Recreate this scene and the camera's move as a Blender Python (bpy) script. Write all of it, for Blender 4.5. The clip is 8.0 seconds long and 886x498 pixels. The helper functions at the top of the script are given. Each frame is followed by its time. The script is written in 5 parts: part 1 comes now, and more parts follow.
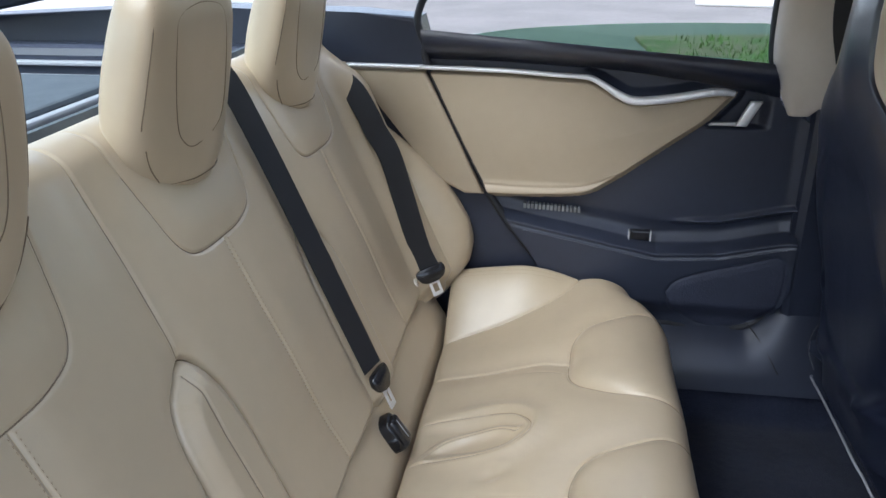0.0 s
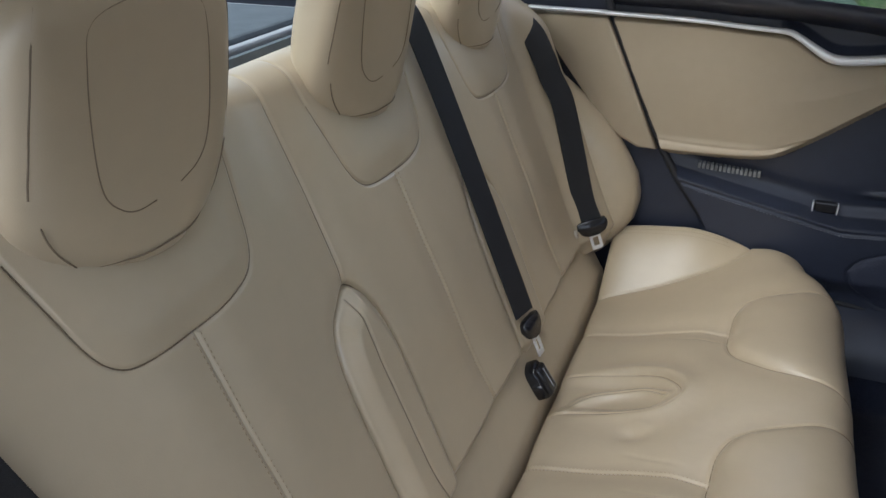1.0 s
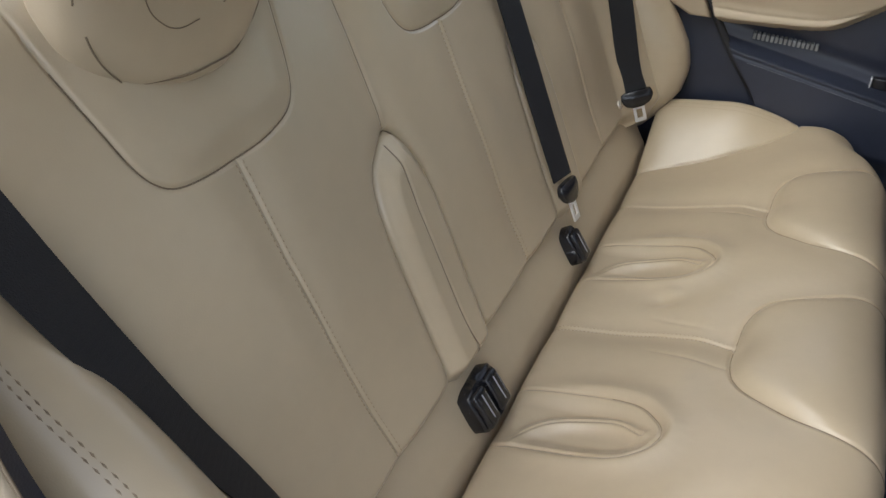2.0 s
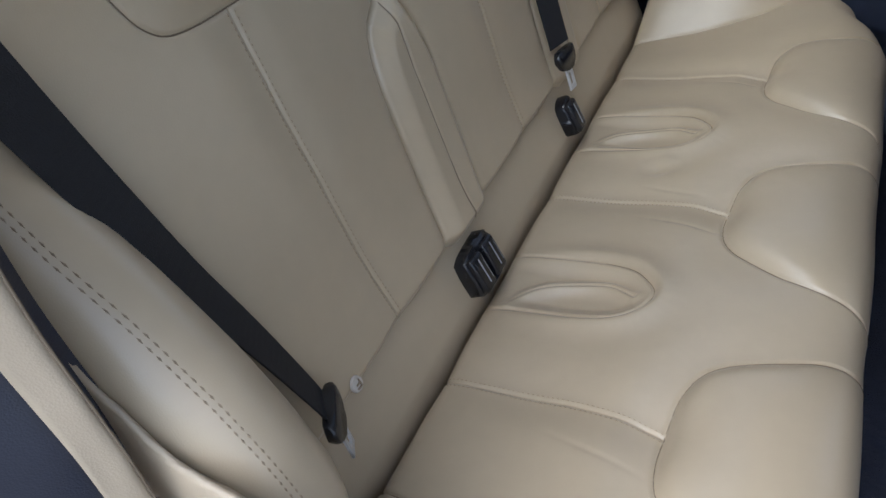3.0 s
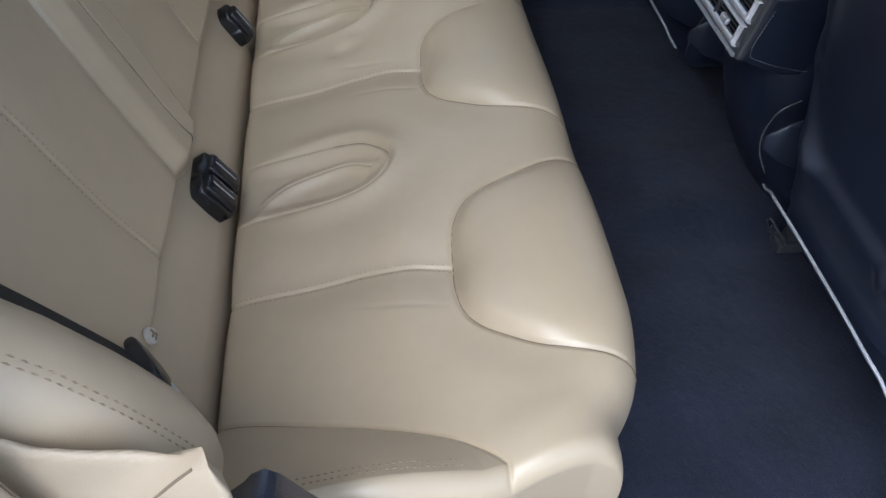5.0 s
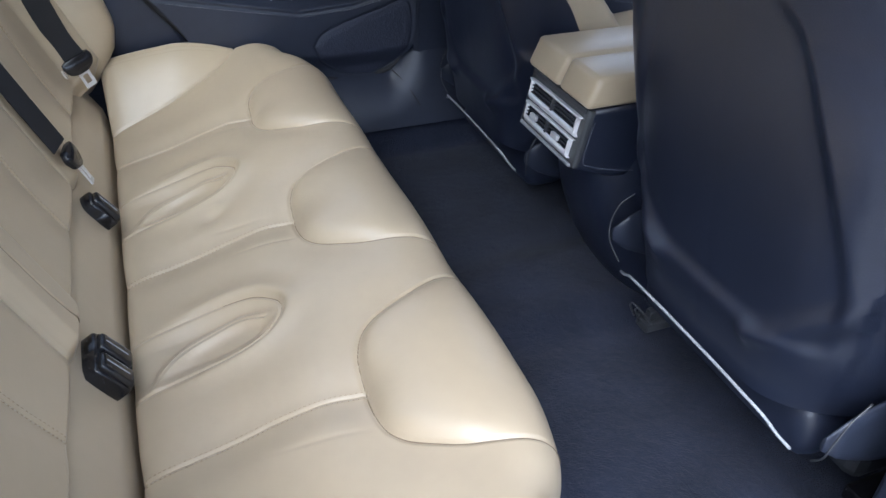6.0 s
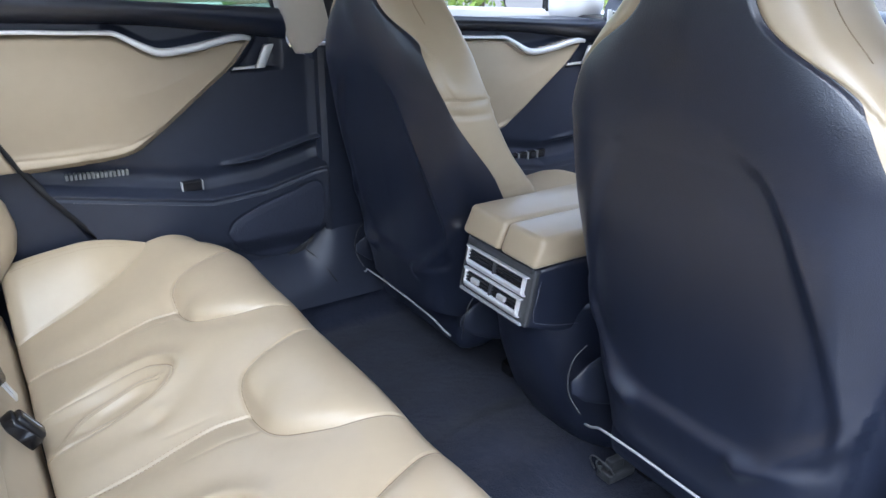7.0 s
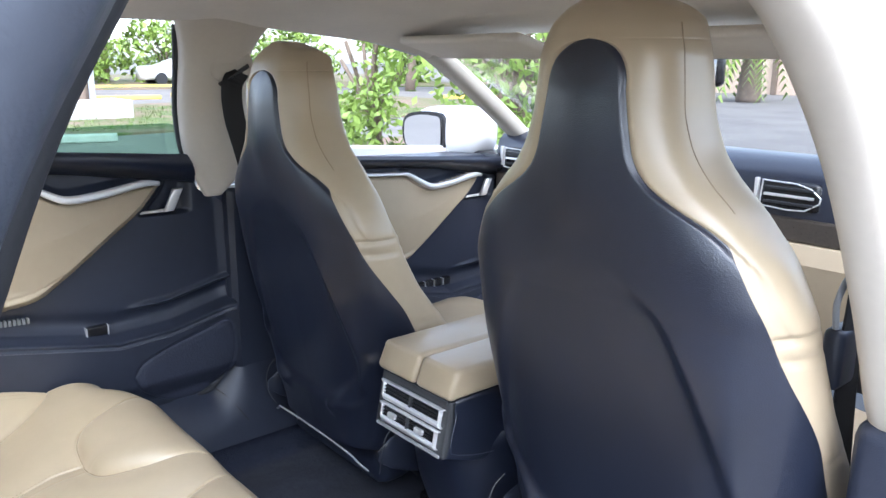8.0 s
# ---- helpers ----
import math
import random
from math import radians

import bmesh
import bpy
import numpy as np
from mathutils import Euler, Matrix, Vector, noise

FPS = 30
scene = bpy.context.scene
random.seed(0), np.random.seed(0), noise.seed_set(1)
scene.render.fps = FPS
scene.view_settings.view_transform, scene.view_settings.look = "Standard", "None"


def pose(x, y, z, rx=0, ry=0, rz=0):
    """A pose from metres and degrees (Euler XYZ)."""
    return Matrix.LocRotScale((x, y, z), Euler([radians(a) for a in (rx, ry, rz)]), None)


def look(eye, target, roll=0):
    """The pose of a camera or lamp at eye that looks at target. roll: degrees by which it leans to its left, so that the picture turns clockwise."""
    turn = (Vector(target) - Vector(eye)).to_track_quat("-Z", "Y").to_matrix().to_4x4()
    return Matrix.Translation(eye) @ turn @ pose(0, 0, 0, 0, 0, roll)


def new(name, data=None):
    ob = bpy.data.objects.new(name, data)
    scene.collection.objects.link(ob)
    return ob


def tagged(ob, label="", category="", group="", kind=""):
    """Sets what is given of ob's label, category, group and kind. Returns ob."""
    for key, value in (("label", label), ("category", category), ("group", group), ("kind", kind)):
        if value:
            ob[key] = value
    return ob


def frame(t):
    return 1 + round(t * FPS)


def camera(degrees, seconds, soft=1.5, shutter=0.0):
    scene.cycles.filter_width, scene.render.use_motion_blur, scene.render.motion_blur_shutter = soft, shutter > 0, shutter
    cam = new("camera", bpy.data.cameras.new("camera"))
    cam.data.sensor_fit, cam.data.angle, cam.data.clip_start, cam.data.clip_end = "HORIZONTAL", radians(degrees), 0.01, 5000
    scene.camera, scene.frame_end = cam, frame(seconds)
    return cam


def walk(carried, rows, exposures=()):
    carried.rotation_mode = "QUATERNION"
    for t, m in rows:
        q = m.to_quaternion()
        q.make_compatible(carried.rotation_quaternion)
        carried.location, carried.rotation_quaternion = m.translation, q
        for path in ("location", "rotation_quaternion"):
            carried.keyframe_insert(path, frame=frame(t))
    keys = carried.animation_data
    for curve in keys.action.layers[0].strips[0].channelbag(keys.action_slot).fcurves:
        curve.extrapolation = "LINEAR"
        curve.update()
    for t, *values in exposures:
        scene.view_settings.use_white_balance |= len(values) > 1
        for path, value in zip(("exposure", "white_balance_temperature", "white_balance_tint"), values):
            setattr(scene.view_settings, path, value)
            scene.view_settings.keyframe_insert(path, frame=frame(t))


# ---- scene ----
cam = camera(59.8, 8.0)
PATH = [
    (0, (0.883, 0.244, 1.146), (-0.929, -0.056, 0.354), -0.7),
    (0.5, (0.879, 0.231, 1.151), (-0.849, -0.364, 0.338), -0.8),
    (1, (0.886, 0.24, 1.147), (-0.759, -0.438, 0.233), -0.6),
    (1.5, (0.899, 0.245, 1.126), (-0.661, -0.457, 0.09), -0.1),
    (3, (0.932, 0.243, 1.077), (-0.394, -0.352, -0.298), 0.6),
    (3.5, (0.949, 0.242, 1.062), (-0.324, -0.227, -0.409), 1.3),
    (4, (0.97, 0.23, 1.04), (-0.312, -0.009, -0.477), 3.6),
    (4.2, (0.976, 0.22, 1.038), (-0.314, 0.082, -0.484), 4.1),
    (5.3, (1.004, 0.146, 1.036), (-0.383, 0.5, -0.361), 3.7),
    (5.5, (1.003, 0.135, 1.032), (-0.423, 0.577, -0.3), 3.5),
    (6, (1.054, 0.108, 1.041), (-0.464, 0.723, -0.106), 1.5),
    (6.5, (1.013, 0.046, 1.05), (-0.535, 0.865, 0.084), 0.7),
    (7, (0.982, -0.014, 1.04), (-0.57, 0.99, 0.276), 0.6),
    (7.5, (0.984, -0.021, 1.057), (-0.571, 1.09, 0.469), 0.3),
    (8, (1.004, -0.051, 1.086), (-0.478, 1.208, 0.614), 0.4),
]
walk(cam, [(t, look(eye, target, roll)) for t, eye, target, roll in PATH],
     [(0.0, 2.05, 5750, 10), (0.5, 1.75, 5750, 10), (1.0, 1.6, 6050, 10), (1.7, 1.8, 6450, 10), (3.0, 1.5, 5650, 10), (4.2, 1.4, 5550, 10), (5.5, 1.7, 5650, 10), (6.5, 2.3, 5450, 10), (7.2, 2.4, 5550, 10), (8.0, 2.55, 5700, 10)])

# ---- light and exposure ----
world = bpy.data.worlds.new("sky")
scene.world = world
world.use_nodes = True
_n = world.node_tree.nodes
_sky = _n.new("ShaderNodeTexSky")
_sky.sky_type, _sky.sun_disc = "NISHITA", False
_sky.sun_elevation, _sky.sun_rotation = radians(52), radians(122)
_sky.air_density, _sky.dust_density = 1.0, 2.0
_n["Background"].inputs["Strength"].default_value = 0.15
_hs = _n.new("ShaderNodeHueSaturation")
_hs.inputs["Saturation"].default_value = 0.5
world.node_tree.links.new(_sky.outputs[0], _hs.inputs["Color"])
world.node_tree.links.new(_hs.outputs[0], _n["Background"].inputs["Color"])
_sun = new("sun", bpy.data.lights.new("sun", "SUN"))
_sun.data.energy, _sun.data.angle, _sun.data.color = 0.55, radians(50), (1.0, 0.98, 0.95)
_sun.matrix_world = look((3.1, -1.95, 4.7), (0, 0, 0))


# ---- materials ----
def mat(name, color, rough=0.5, metal=0.0, vary=0.12, scale=6.0, grain=0.0, grain_scale=400.0, coat=0.0, bumpy=0.0, bumpy_scale=20.0, spec=0.5, sheen=0.0, kind="noise", uneven=0.06):
    m = bpy.data.materials.new(name)
    m.use_nodes = True
    nt = m.node_tree
    b = nt.nodes["Principled BSDF"]
    b.inputs["Roughness"].default_value = rough
    b.inputs["Metallic"].default_value = metal
    b.inputs["Specular IOR Level"].default_value = spec
    b.inputs["Coat Weight"].default_value = coat
    b.inputs["Sheen Weight"].default_value = sheen
    tc = nt.nodes.new("ShaderNodeTexCoord")
    big = nt.nodes.new("ShaderNodeTexNoise")
    big.inputs["Scale"].default_value, big.inputs["Detail"].default_value = scale, 5.0
    fine = nt.nodes.new("ShaderNodeTexNoise")
    fine.inputs["Scale"].default_value, fine.inputs["Detail"].default_value = scale * 14, 3.0
    nt.links.new(tc.outputs["Object"], big.inputs["Vector"])
    nt.links.new(tc.outputs["Object"], fine.inputs["Vector"])
    mixf = nt.nodes.new("ShaderNodeMath")
    mixf.operation = "MULTIPLY_ADD"
    nt.links.new(big.outputs["Fac"], mixf.inputs[0])
    mixf.inputs[1].default_value = 0.7
    half = nt.nodes.new("ShaderNodeMath")
    half.operation = "MULTIPLY"
    half.inputs[1].default_value = 0.3
    nt.links.new(fine.outputs["Fac"], half.inputs[0])
    nt.links.new(half.outputs[0], mixf.inputs[2])
    ramp = nt.nodes.new("ShaderNodeValToRGB")
    ramp.color_ramp.elements[0].position, ramp.color_ramp.elements[1].position = 0.3, 0.7
    ramp.color_ramp.elements[0].color = (*[c * (1 - vary) for c in color], 1)
    ramp.color_ramp.elements[1].color = (*[min(1, c * (1 + vary)) for c in color], 1)
    nt.links.new(mixf.outputs[0], ramp.inputs[0])
    nt.links.new(ramp.outputs[0], b.inputs["Base Color"])
    rr = nt.nodes.new("ShaderNodeMapRange")
    rr.inputs["To Min"].default_value, rr.inputs["To Max"].default_value = max(0.02, rough - uneven), min(1, rough + uneven)
    nt.links.new(fine.outputs["Fac"], rr.inputs["Value"])
    nt.links.new(rr.outputs[0], b.inputs["Roughness"])
    normal = None
    if bumpy:
        w = nt.nodes.new("ShaderNodeTexNoise")
        w.inputs["Scale"].default_value, w.inputs["Detail"].default_value = bumpy_scale, 3.0
        nt.links.new(tc.outputs["Object"], w.inputs["Vector"])
        bp = nt.nodes.new("ShaderNodeBump")
        bp.inputs["Strength"].default_value, bp.inputs["Distance"].default_value = 1.0, bumpy
        nt.links.new(w.outputs["Fac"], bp.inputs["Height"])
        normal = bp
    if grain:
        g = nt.nodes.new("ShaderNodeTexVoronoi" if kind == "leather" else "ShaderNodeTexNoise")
        g.inputs["Scale"].default_value = grain_scale
        nt.links.new(tc.outputs["Object"], g.inputs["Vector"])
        bp = nt.nodes.new("ShaderNodeBump")
        bp.inputs["Strength"].default_value, bp.inputs["Distance"].default_value = 1.0, grain
        nt.links.new(g.outputs[0], bp.inputs["Height"])
        if normal:
            nt.links.new(normal.outputs[0], bp.inputs["Normal"])
        normal = bp
    if normal:
        nt.links.new(normal.outputs[0], b.inputs["Normal"])
    return m


TAN = mat("tan_leather", (0.425, 0.345, 0.234), 0.31, vary=0.05, scale=3.0, grain=0.00005, grain_scale=720, kind="leather", bumpy=0.0012, bumpy_scale=14, spec=0.65, uneven=0.012)
TAN_TRIM = mat("tan_trim", (0.395, 0.322, 0.225), 0.50, vary=0.05, scale=3.0, grain=0.0002, grain_scale=600, kind="leather")
THREAD = mat("tan_thread", (0.28, 0.215, 0.14), 0.8, vary=0.15, scale=80)
BLACK = mat("black_vinyl", (0.0125, 0.0160, 0.0295), 0.32, vary=0.2, scale=5.0, grain=0.0002, grain_scale=620, kind="leather", spec=0.8, coat=0.10)
SOFT_BLACK = mat("black_soft_trim", (0.024, 0.029, 0.046), 0.33, vary=0.15, scale=4.0, grain=0.0002, grain_scale=600, kind="leather")
GLOSS_BLACK = mat("black_plastic", (0.010, 0.010, 0.012), 0.25, vary=0.1, scale=9.0)
RUBBER = mat("rubber", (0.015, 0.016, 0.019), 0.6, vary=0.2, scale=12.0, grain=0.0002, grain_scale=300)
BELT = mat("belt_webbing", (0.007, 0.007, 0.009), 0.7, vary=0.15, scale=30, grain=0.0006, grain_scale=700)
CARPET = mat("dark_carpet", (0.016, 0.020, 0.036), 0.95, vary=0.35, scale=9.0, grain=0.004, grain_scale=420, bumpy=0.004, bumpy_scale=60, spec=0.1, sheen=0.08)
CHROME = mat("satin_chrome", (0.80, 0.80, 0.81), 0.34, metal=0.6, vary=0.03, scale=10)
DARK_METAL = mat("dark_satin_metal", (0.07, 0.073, 0.08), 0.40, metal=0.4, vary=0.06, scale=12)
LENS = mat("clear_lens", (0.20, 0.21, 0.21), 0.18, vary=0.1, scale=40)
SEAM = mat("seam_thread", (0.17, 0.13, 0.085), 0.8, vary=0.1, scale=60)
HEADLINER = mat("headliner_fabric", (0.74, 0.69, 0.62), 0.9, vary=0.05, scale=6, grain=0.0006, grain_scale=600, spec=0.2)
PILLAR = mat("pillar_fabric", (0.55, 0.50, 0.43), 0.85, vary=0.05, scale=6, grain=0.0002, grain_scale=600, spec=0.2)
WHITE_PAINT = mat("white_car_paint", (0.80, 0.80, 0.80), 0.2, vary=0.02, scale=2, coat=1.0)
FRAME_TRIM = mat("door_frame_trim", (0.055, 0.062, 0.080), 0.42, vary=0.08, scale=7, grain=0.0002, grain_scale=400)
GREY_TRIM = mat("grey_edge_trim", (0.30, 0.31, 0.33), 0.45, vary=0.08, scale=9)
SHELF = mat("cargo_fabric", (0.10, 0.115, 0.13), 0.95, vary=0.15, scale=14, grain=0.001, grain_scale=500, spec=0.1)
GRILLE = mat("speaker_mesh", (0.022, 0.027, 0.048), 0.7, vary=0.1, scale=20, grain=0.001, grain_scale=260)
WOOD = mat("dark_wood_trim", (0.05, 0.042, 0.036), 0.3, vary=0.4, scale=12, coat=0.4)
MIRROR_GLASS = mat("mirror_glass", (0.85, 0.87, 0.88), 0.03, metal=1.0, vary=0.01)


def glass_material(name, tint):
    m = bpy.data.materials.new(name)
    m.use_nodes = True
    nt = m.node_tree
    out = nt.nodes["Material Output"]
    tr = nt.nodes.new("ShaderNodeBsdfTransparent")
    tr.inputs[0].default_value = (*tint, 1)
    gl = nt.nodes.new("ShaderNodeBsdfGlossy")
    gl.inputs["Roughness"].default_value = 0.02
    fr = nt.nodes.new("ShaderNodeFresnel")
    fr.inputs["IOR"].default_value = 1.45
    mx = nt.nodes.new("ShaderNodeMixShader")
    nt.links.new(fr.outputs[0], mx.inputs[0])
    nt.links.new(tr.outputs[0], mx.inputs[1])
    nt.links.new(gl.outputs[0], mx.inputs[2])
    nt.links.new(mx.outputs[0], out.inputs["Surface"])
    return m


GLASS = glass_material("tinted_glass", (0.80, 0.88, 0.83))
# roof pane is unseen; its tint sets how much skylight reaches the bench
ADDED_ROOF_GLASS = glass_material("added_roof_glass", (0.80, 0.84, 0.81))
GLASS_CLEAR = glass_material("windscreen_glass", (0.90, 0.91, 0.89))
GLASS_DARK = glass_material("green_door_glass", (0.52, 0.66, 0.59))


# ---- mesh helpers ----
def smooth(a, b, t):
    """0 below a, 1 above b, eased between; works on arrays."""
    u = np.clip((np.asarray(t, float) - a) / (b - a), 0, 1)
    return u * u * (3 - 2 * u)


def spline(points, n):
    """n points, evenly spaced, on a smooth curve through the given points."""
    p = np.array(points, float)
    q = np.vstack([2 * p[0] - p[1], p, 2 * p[-1] - p[-2]])
    out = []
    for i in range(1, len(q) - 2):
        for t in np.linspace(0, 1, 24, endpoint=False):
            a, b, c, d = q[i - 1], q[i], q[i + 1], q[i + 2]
            out.append(0.5 * (2 * b + (c - a) * t + (2 * a - 5 * b + 4 * c - d) * t * t + (3 * b - a - 3 * c + d) * t ** 3))
    out.append(q[-2])
    out = np.array(out)
    s = np.concatenate([[0], np.cumsum(np.linalg.norm(np.diff(out, axis=0), axis=1))])
    e = np.linspace(0, s[-1], n)
    return np.stack([np.interp(e, s, out[:, k]) for k in range(p.shape[1])], 1)


def from_seam(X, Y, line):
    """Distance of every (X, Y) from a polyline."""
    best = np.full(X.shape, 9.0)
    for (ax, ay), (bx, by) in zip(line[:-1], line[1:]):
        dx, dy = bx - ax, by - ay
        t = np.clip(((X - ax) * dx + (Y - ay) * dy) / (dx * dx + dy * dy + 1e-12), 0, 1)
        best = np.minimum(best, np.hypot(X - ax - t * dx, Y - ay - t * dy))
    return best


def inside(X, Y, poly):
    """Whether every (X, Y) lies in a polygon."""
    hit = np.zeros(X.shape, bool)
    for (ax, ay), (bx, by) in zip(poly, np.roll(poly, -1, axis=0)):
        cross = (ay > Y) != (by > Y)
        hit ^= cross & (X < (bx - ax) * (Y - ay) / (by - ay + 1e-12) + ax)
    return hit


def finish(ob, material, parent=None, label="", shade=True):
    ob.data.materials.append(material)
    if shade:
        ob.data.polygons.foreach_set("use_smooth", [True] * len(ob.data.polygons))
    if parent is not None:
        ob.parent = parent
    if label:
        ob["label"] = label
    return ob


def mesh_part(name, verts, faces, material, parent=None, label="", shade=True):
    me = bpy.data.meshes.new(name)
    me.from_pydata([tuple(map(float, v)) for v in verts], [], [tuple(map(int, f)) for f in faces])
    me.validate()
    return finish(new(name, me), material, parent, label, shade)


def part(name, bm, material, parent=None, label="", shade=False):
    bmesh.ops.recalc_face_normals(bm, faces=bm.faces)
    me = bpy.data.meshes.new(name)
    bm.to_mesh(me)
    bm.free()
    return finish(new(name, me), material, parent, label, shade)


def thing(name, label, category, at=(0, 0, 0), kind="", group=""):
    ob = new(name)
    ob.location = at
    ob.empty_display_size = 0.05
    bpy.context.view_layer.update()
    return tagged(ob, label, category, group, kind)


def grid_faces(nu, nv, close_u=False):
    out = []
    for i in range(nu if close_u else nu - 1):
        for j in range(nv - 1):
            a, b = i * nv + j, ((i + 1) % nu) * nv + j
            out.append((a, b, b + 1, a + 1))
    return out


def split_sheet(P, region, names, parent, flip=False):
    """One mesh for each region of a grid P[nu, nv, 3]; names: region -> (name, material, label)."""
    nu, nv, _ = P.shape
    verts = P.reshape(-1, 3)
    nor = np.cross(np.gradient(P, axis=0), np.gradient(P, axis=1)).reshape(-1, 3)
    nor /= np.linalg.norm(nor, axis=1)[:, None] + 1e-12
    nor = -nor if flip else nor
    idx = np.arange(nu * nv).reshape(nu, nv)
    quads = np.stack([idx[:-1, :-1], idx[1:, :-1], idx[1:, 1:], idx[:-1, 1:]], -1).reshape(-1, 4)
    if flip:
        quads = quads[:, ::-1]
    reg = region[:-1, :-1].reshape(-1)
    made = []
    for key, (name, material, label) in names.items():
        q = quads[reg == key]
        if not len(q):
            continue
        used, inv = np.unique(q, return_inverse=True)
        ob = mesh_part(name, verts[used], inv.reshape(-1, 4), material, parent, label)
        if len(ob.data.vertices) == len(used):
            ob.data.normals_split_custom_set_from_vertices([tuple(v) for v in nor[used]])
        made.append(ob)
    return made


def box(bm, lo, hi, bevel=0.0, seg=2, m=None):
    r = bmesh.ops.create_cube(bm, size=1.0)
    vs = r["verts"]
    for v in vs:
        v.co = Vector((lo[k] + (v.co[k] + 0.5) * (hi[k] - lo[k]) for k in range(3)))
    if bevel:
        es = list({e for v in vs for e in v.link_edges})
        bv = bmesh.ops.bevel(bm, geom=es, offset=bevel, segments=seg, profile=0.5, affect="EDGES")
        vs = list({v for f in bv["faces"] for v in f.verts} | {v for v in vs if v.is_valid})
    if m is not None:
        bmesh.ops.transform(bm, matrix=m, verts=[v for v in vs if v.is_valid])
    return bm


def prism(bm, outline, thick, axis="x", at=0.0, bevel=0.0, seg=2):
    """A plate of the given outline. axis x: outline in (y, z) from x=at to at+thick; axis y: (x, z); axis z: (x, y)."""
    def put(p, d):
        return {"x": (d, p[0], p[1]), "y": (p[0], d, p[1]), "z": (p[0], p[1], d)}[axis]
    lo = [bm.verts.new(put(p, at)) for p in outline]
    hi = [bm.verts.new(put(p, at + thick)) for p in outline]
    n = len(outline)
    fs = [bm.faces.new(lo[::-1]), bm.faces.new(hi)]
    for i in range(n):
        fs.append(bm.faces.new((lo[i], lo[(i + 1) % n], hi[(i + 1) % n], hi[i])))
    if bevel:
        es = [e for e in fs[1].edges] + [e for e in fs[0].edges]
        bmesh.ops.bevel(bm, geom=es, offset=bevel, segments=seg, profile=0.5, affect="EDGES")
    return bm


def loft(name, sections, material, parent=None, label="", ring=40, cap=True):
    """Closed rings: sections of (centre, half axis a, half axis b, exponent)."""
    verts, n = [], len(sections)
    for c, a, b, ex in sections:
        c, a, b = Vector(c), Vector(a), Vector(b)
        for k in range(ring):
            w = 2 * math.pi * k / ring
            co, si = math.cos(w), math.sin(w)
            verts.append(c + a * math.copysign(abs(co) ** (2 / ex), co) + b * math.copysign(abs(si) ** (2 / ex), si))
    faces = [(i * ring + k, i * ring + (k + 1) % ring, (i + 1) * ring + (k + 1) % ring, (i + 1) * ring + k) for i in range(n - 1) for k in range(ring)]
    if cap:
        faces += [tuple(range(ring))[::-1], tuple((n - 1) * ring + k for k in range(ring))]
    return mesh_part(name, verts, faces, material, parent, label)


def ribbon(name, path, across, width, thick, material, parent=None, label="", n=60):
    """A strap along a curve; across: the direction of its width, or one for each of the path's points."""
    p = spline(path, n)
    ac = np.array(across, float)
    ac = spline(ac, n) if ac.ndim == 2 else np.tile(ac, (n, 1))
    verts = []
    for i in range(n):
        t = p[min(i + 1, n - 1)] - p[max(i - 1, 0)]
        t /= np.linalg.norm(t)
        a = ac[i] - t * (ac[i] @ t)
        a /= np.linalg.norm(a)
        u = np.cross(t, a)
        for s, h in ((-1, -1), (-0.96, 1), (0.96, 1), (1, -1)):
            verts.append(p[i] + a * s * width / 2 + u * h * thick / 2)
    faces = [(i * 4 + k, i * 4 + (k + 1) % 4, i * 4 + 4 + (k + 1) % 4, i * 4 + 4 + k) for i in range(n - 1) for k in range(4)]
    faces += [(3, 2, 1, 0), tuple((n - 1) * 4 + k for k in range(4))]
    return mesh_part(name, verts, faces, material, parent, label, shade=False)


def moulding(name, rows, material, parent=None, label="", n=140, ring=14, ex=3.0):
    """A strip on a door's inner face: rows of (x, y, z, half height, half depth)."""
    p = spline(rows, n)
    verts = []
    for i in range(n):
        t = (p[min(i + 1, n - 1)] - p[max(i - 1, 0)])[1:3]
        t /= np.linalg.norm(t)
        for k in range(ring):
            w = 2 * math.pi * k / ring
            a = math.copysign(abs(math.cos(w)) ** (2 / ex), math.cos(w)) * p[i, 3]
            b = math.copysign(abs(math.sin(w)) ** (2 / ex), math.sin(w)) * p[i, 4]
            verts.append((p[i, 0] + b, p[i, 1] - t[1] * a, p[i, 2] + t[0] * a))
    faces = [(i * ring + k, i * ring + (k + 1) % ring, (i + 1) * ring + (k + 1) % ring, (i + 1) * ring + k) for i in range(n - 1) for k in range(ring)]
    faces += [tuple(range(ring))[::-1], tuple((n - 1) * ring + k for k in range(ring))]
    return mesh_part(name, verts, faces, material, parent, label)


def tube(name, path, r, material, parent=None, label="", n=60, ring=8, flat=1.0):
    p = spline(path, n)
    verts = []
    for i in range(n):
        t = Vector(p[min(i + 1, n - 1)] - p[max(i - 1, 0)]).normalized()
        a = t.cross(Vector((0.3, 0.2, 0.93))).normalized()
        b = t.cross(a)
        for k in range(ring):
            w = 2 * math.pi * k / ring
            verts.append(Vector(p[i]) + (a * math.cos(w) + b * math.sin(w) * flat) * r)
    faces = [(i * ring + k, i * ring + (k + 1) % ring, (i + 1) * ring + (k + 1) % ring, (i + 1) * ring + k) for i in range(n - 1) for k in range(ring)]
    faces += [tuple(range(ring))[::-1], tuple((n - 1) * ring + k for k in range(ring))]
    return mesh_part(name, verts, faces, material, parent, label)


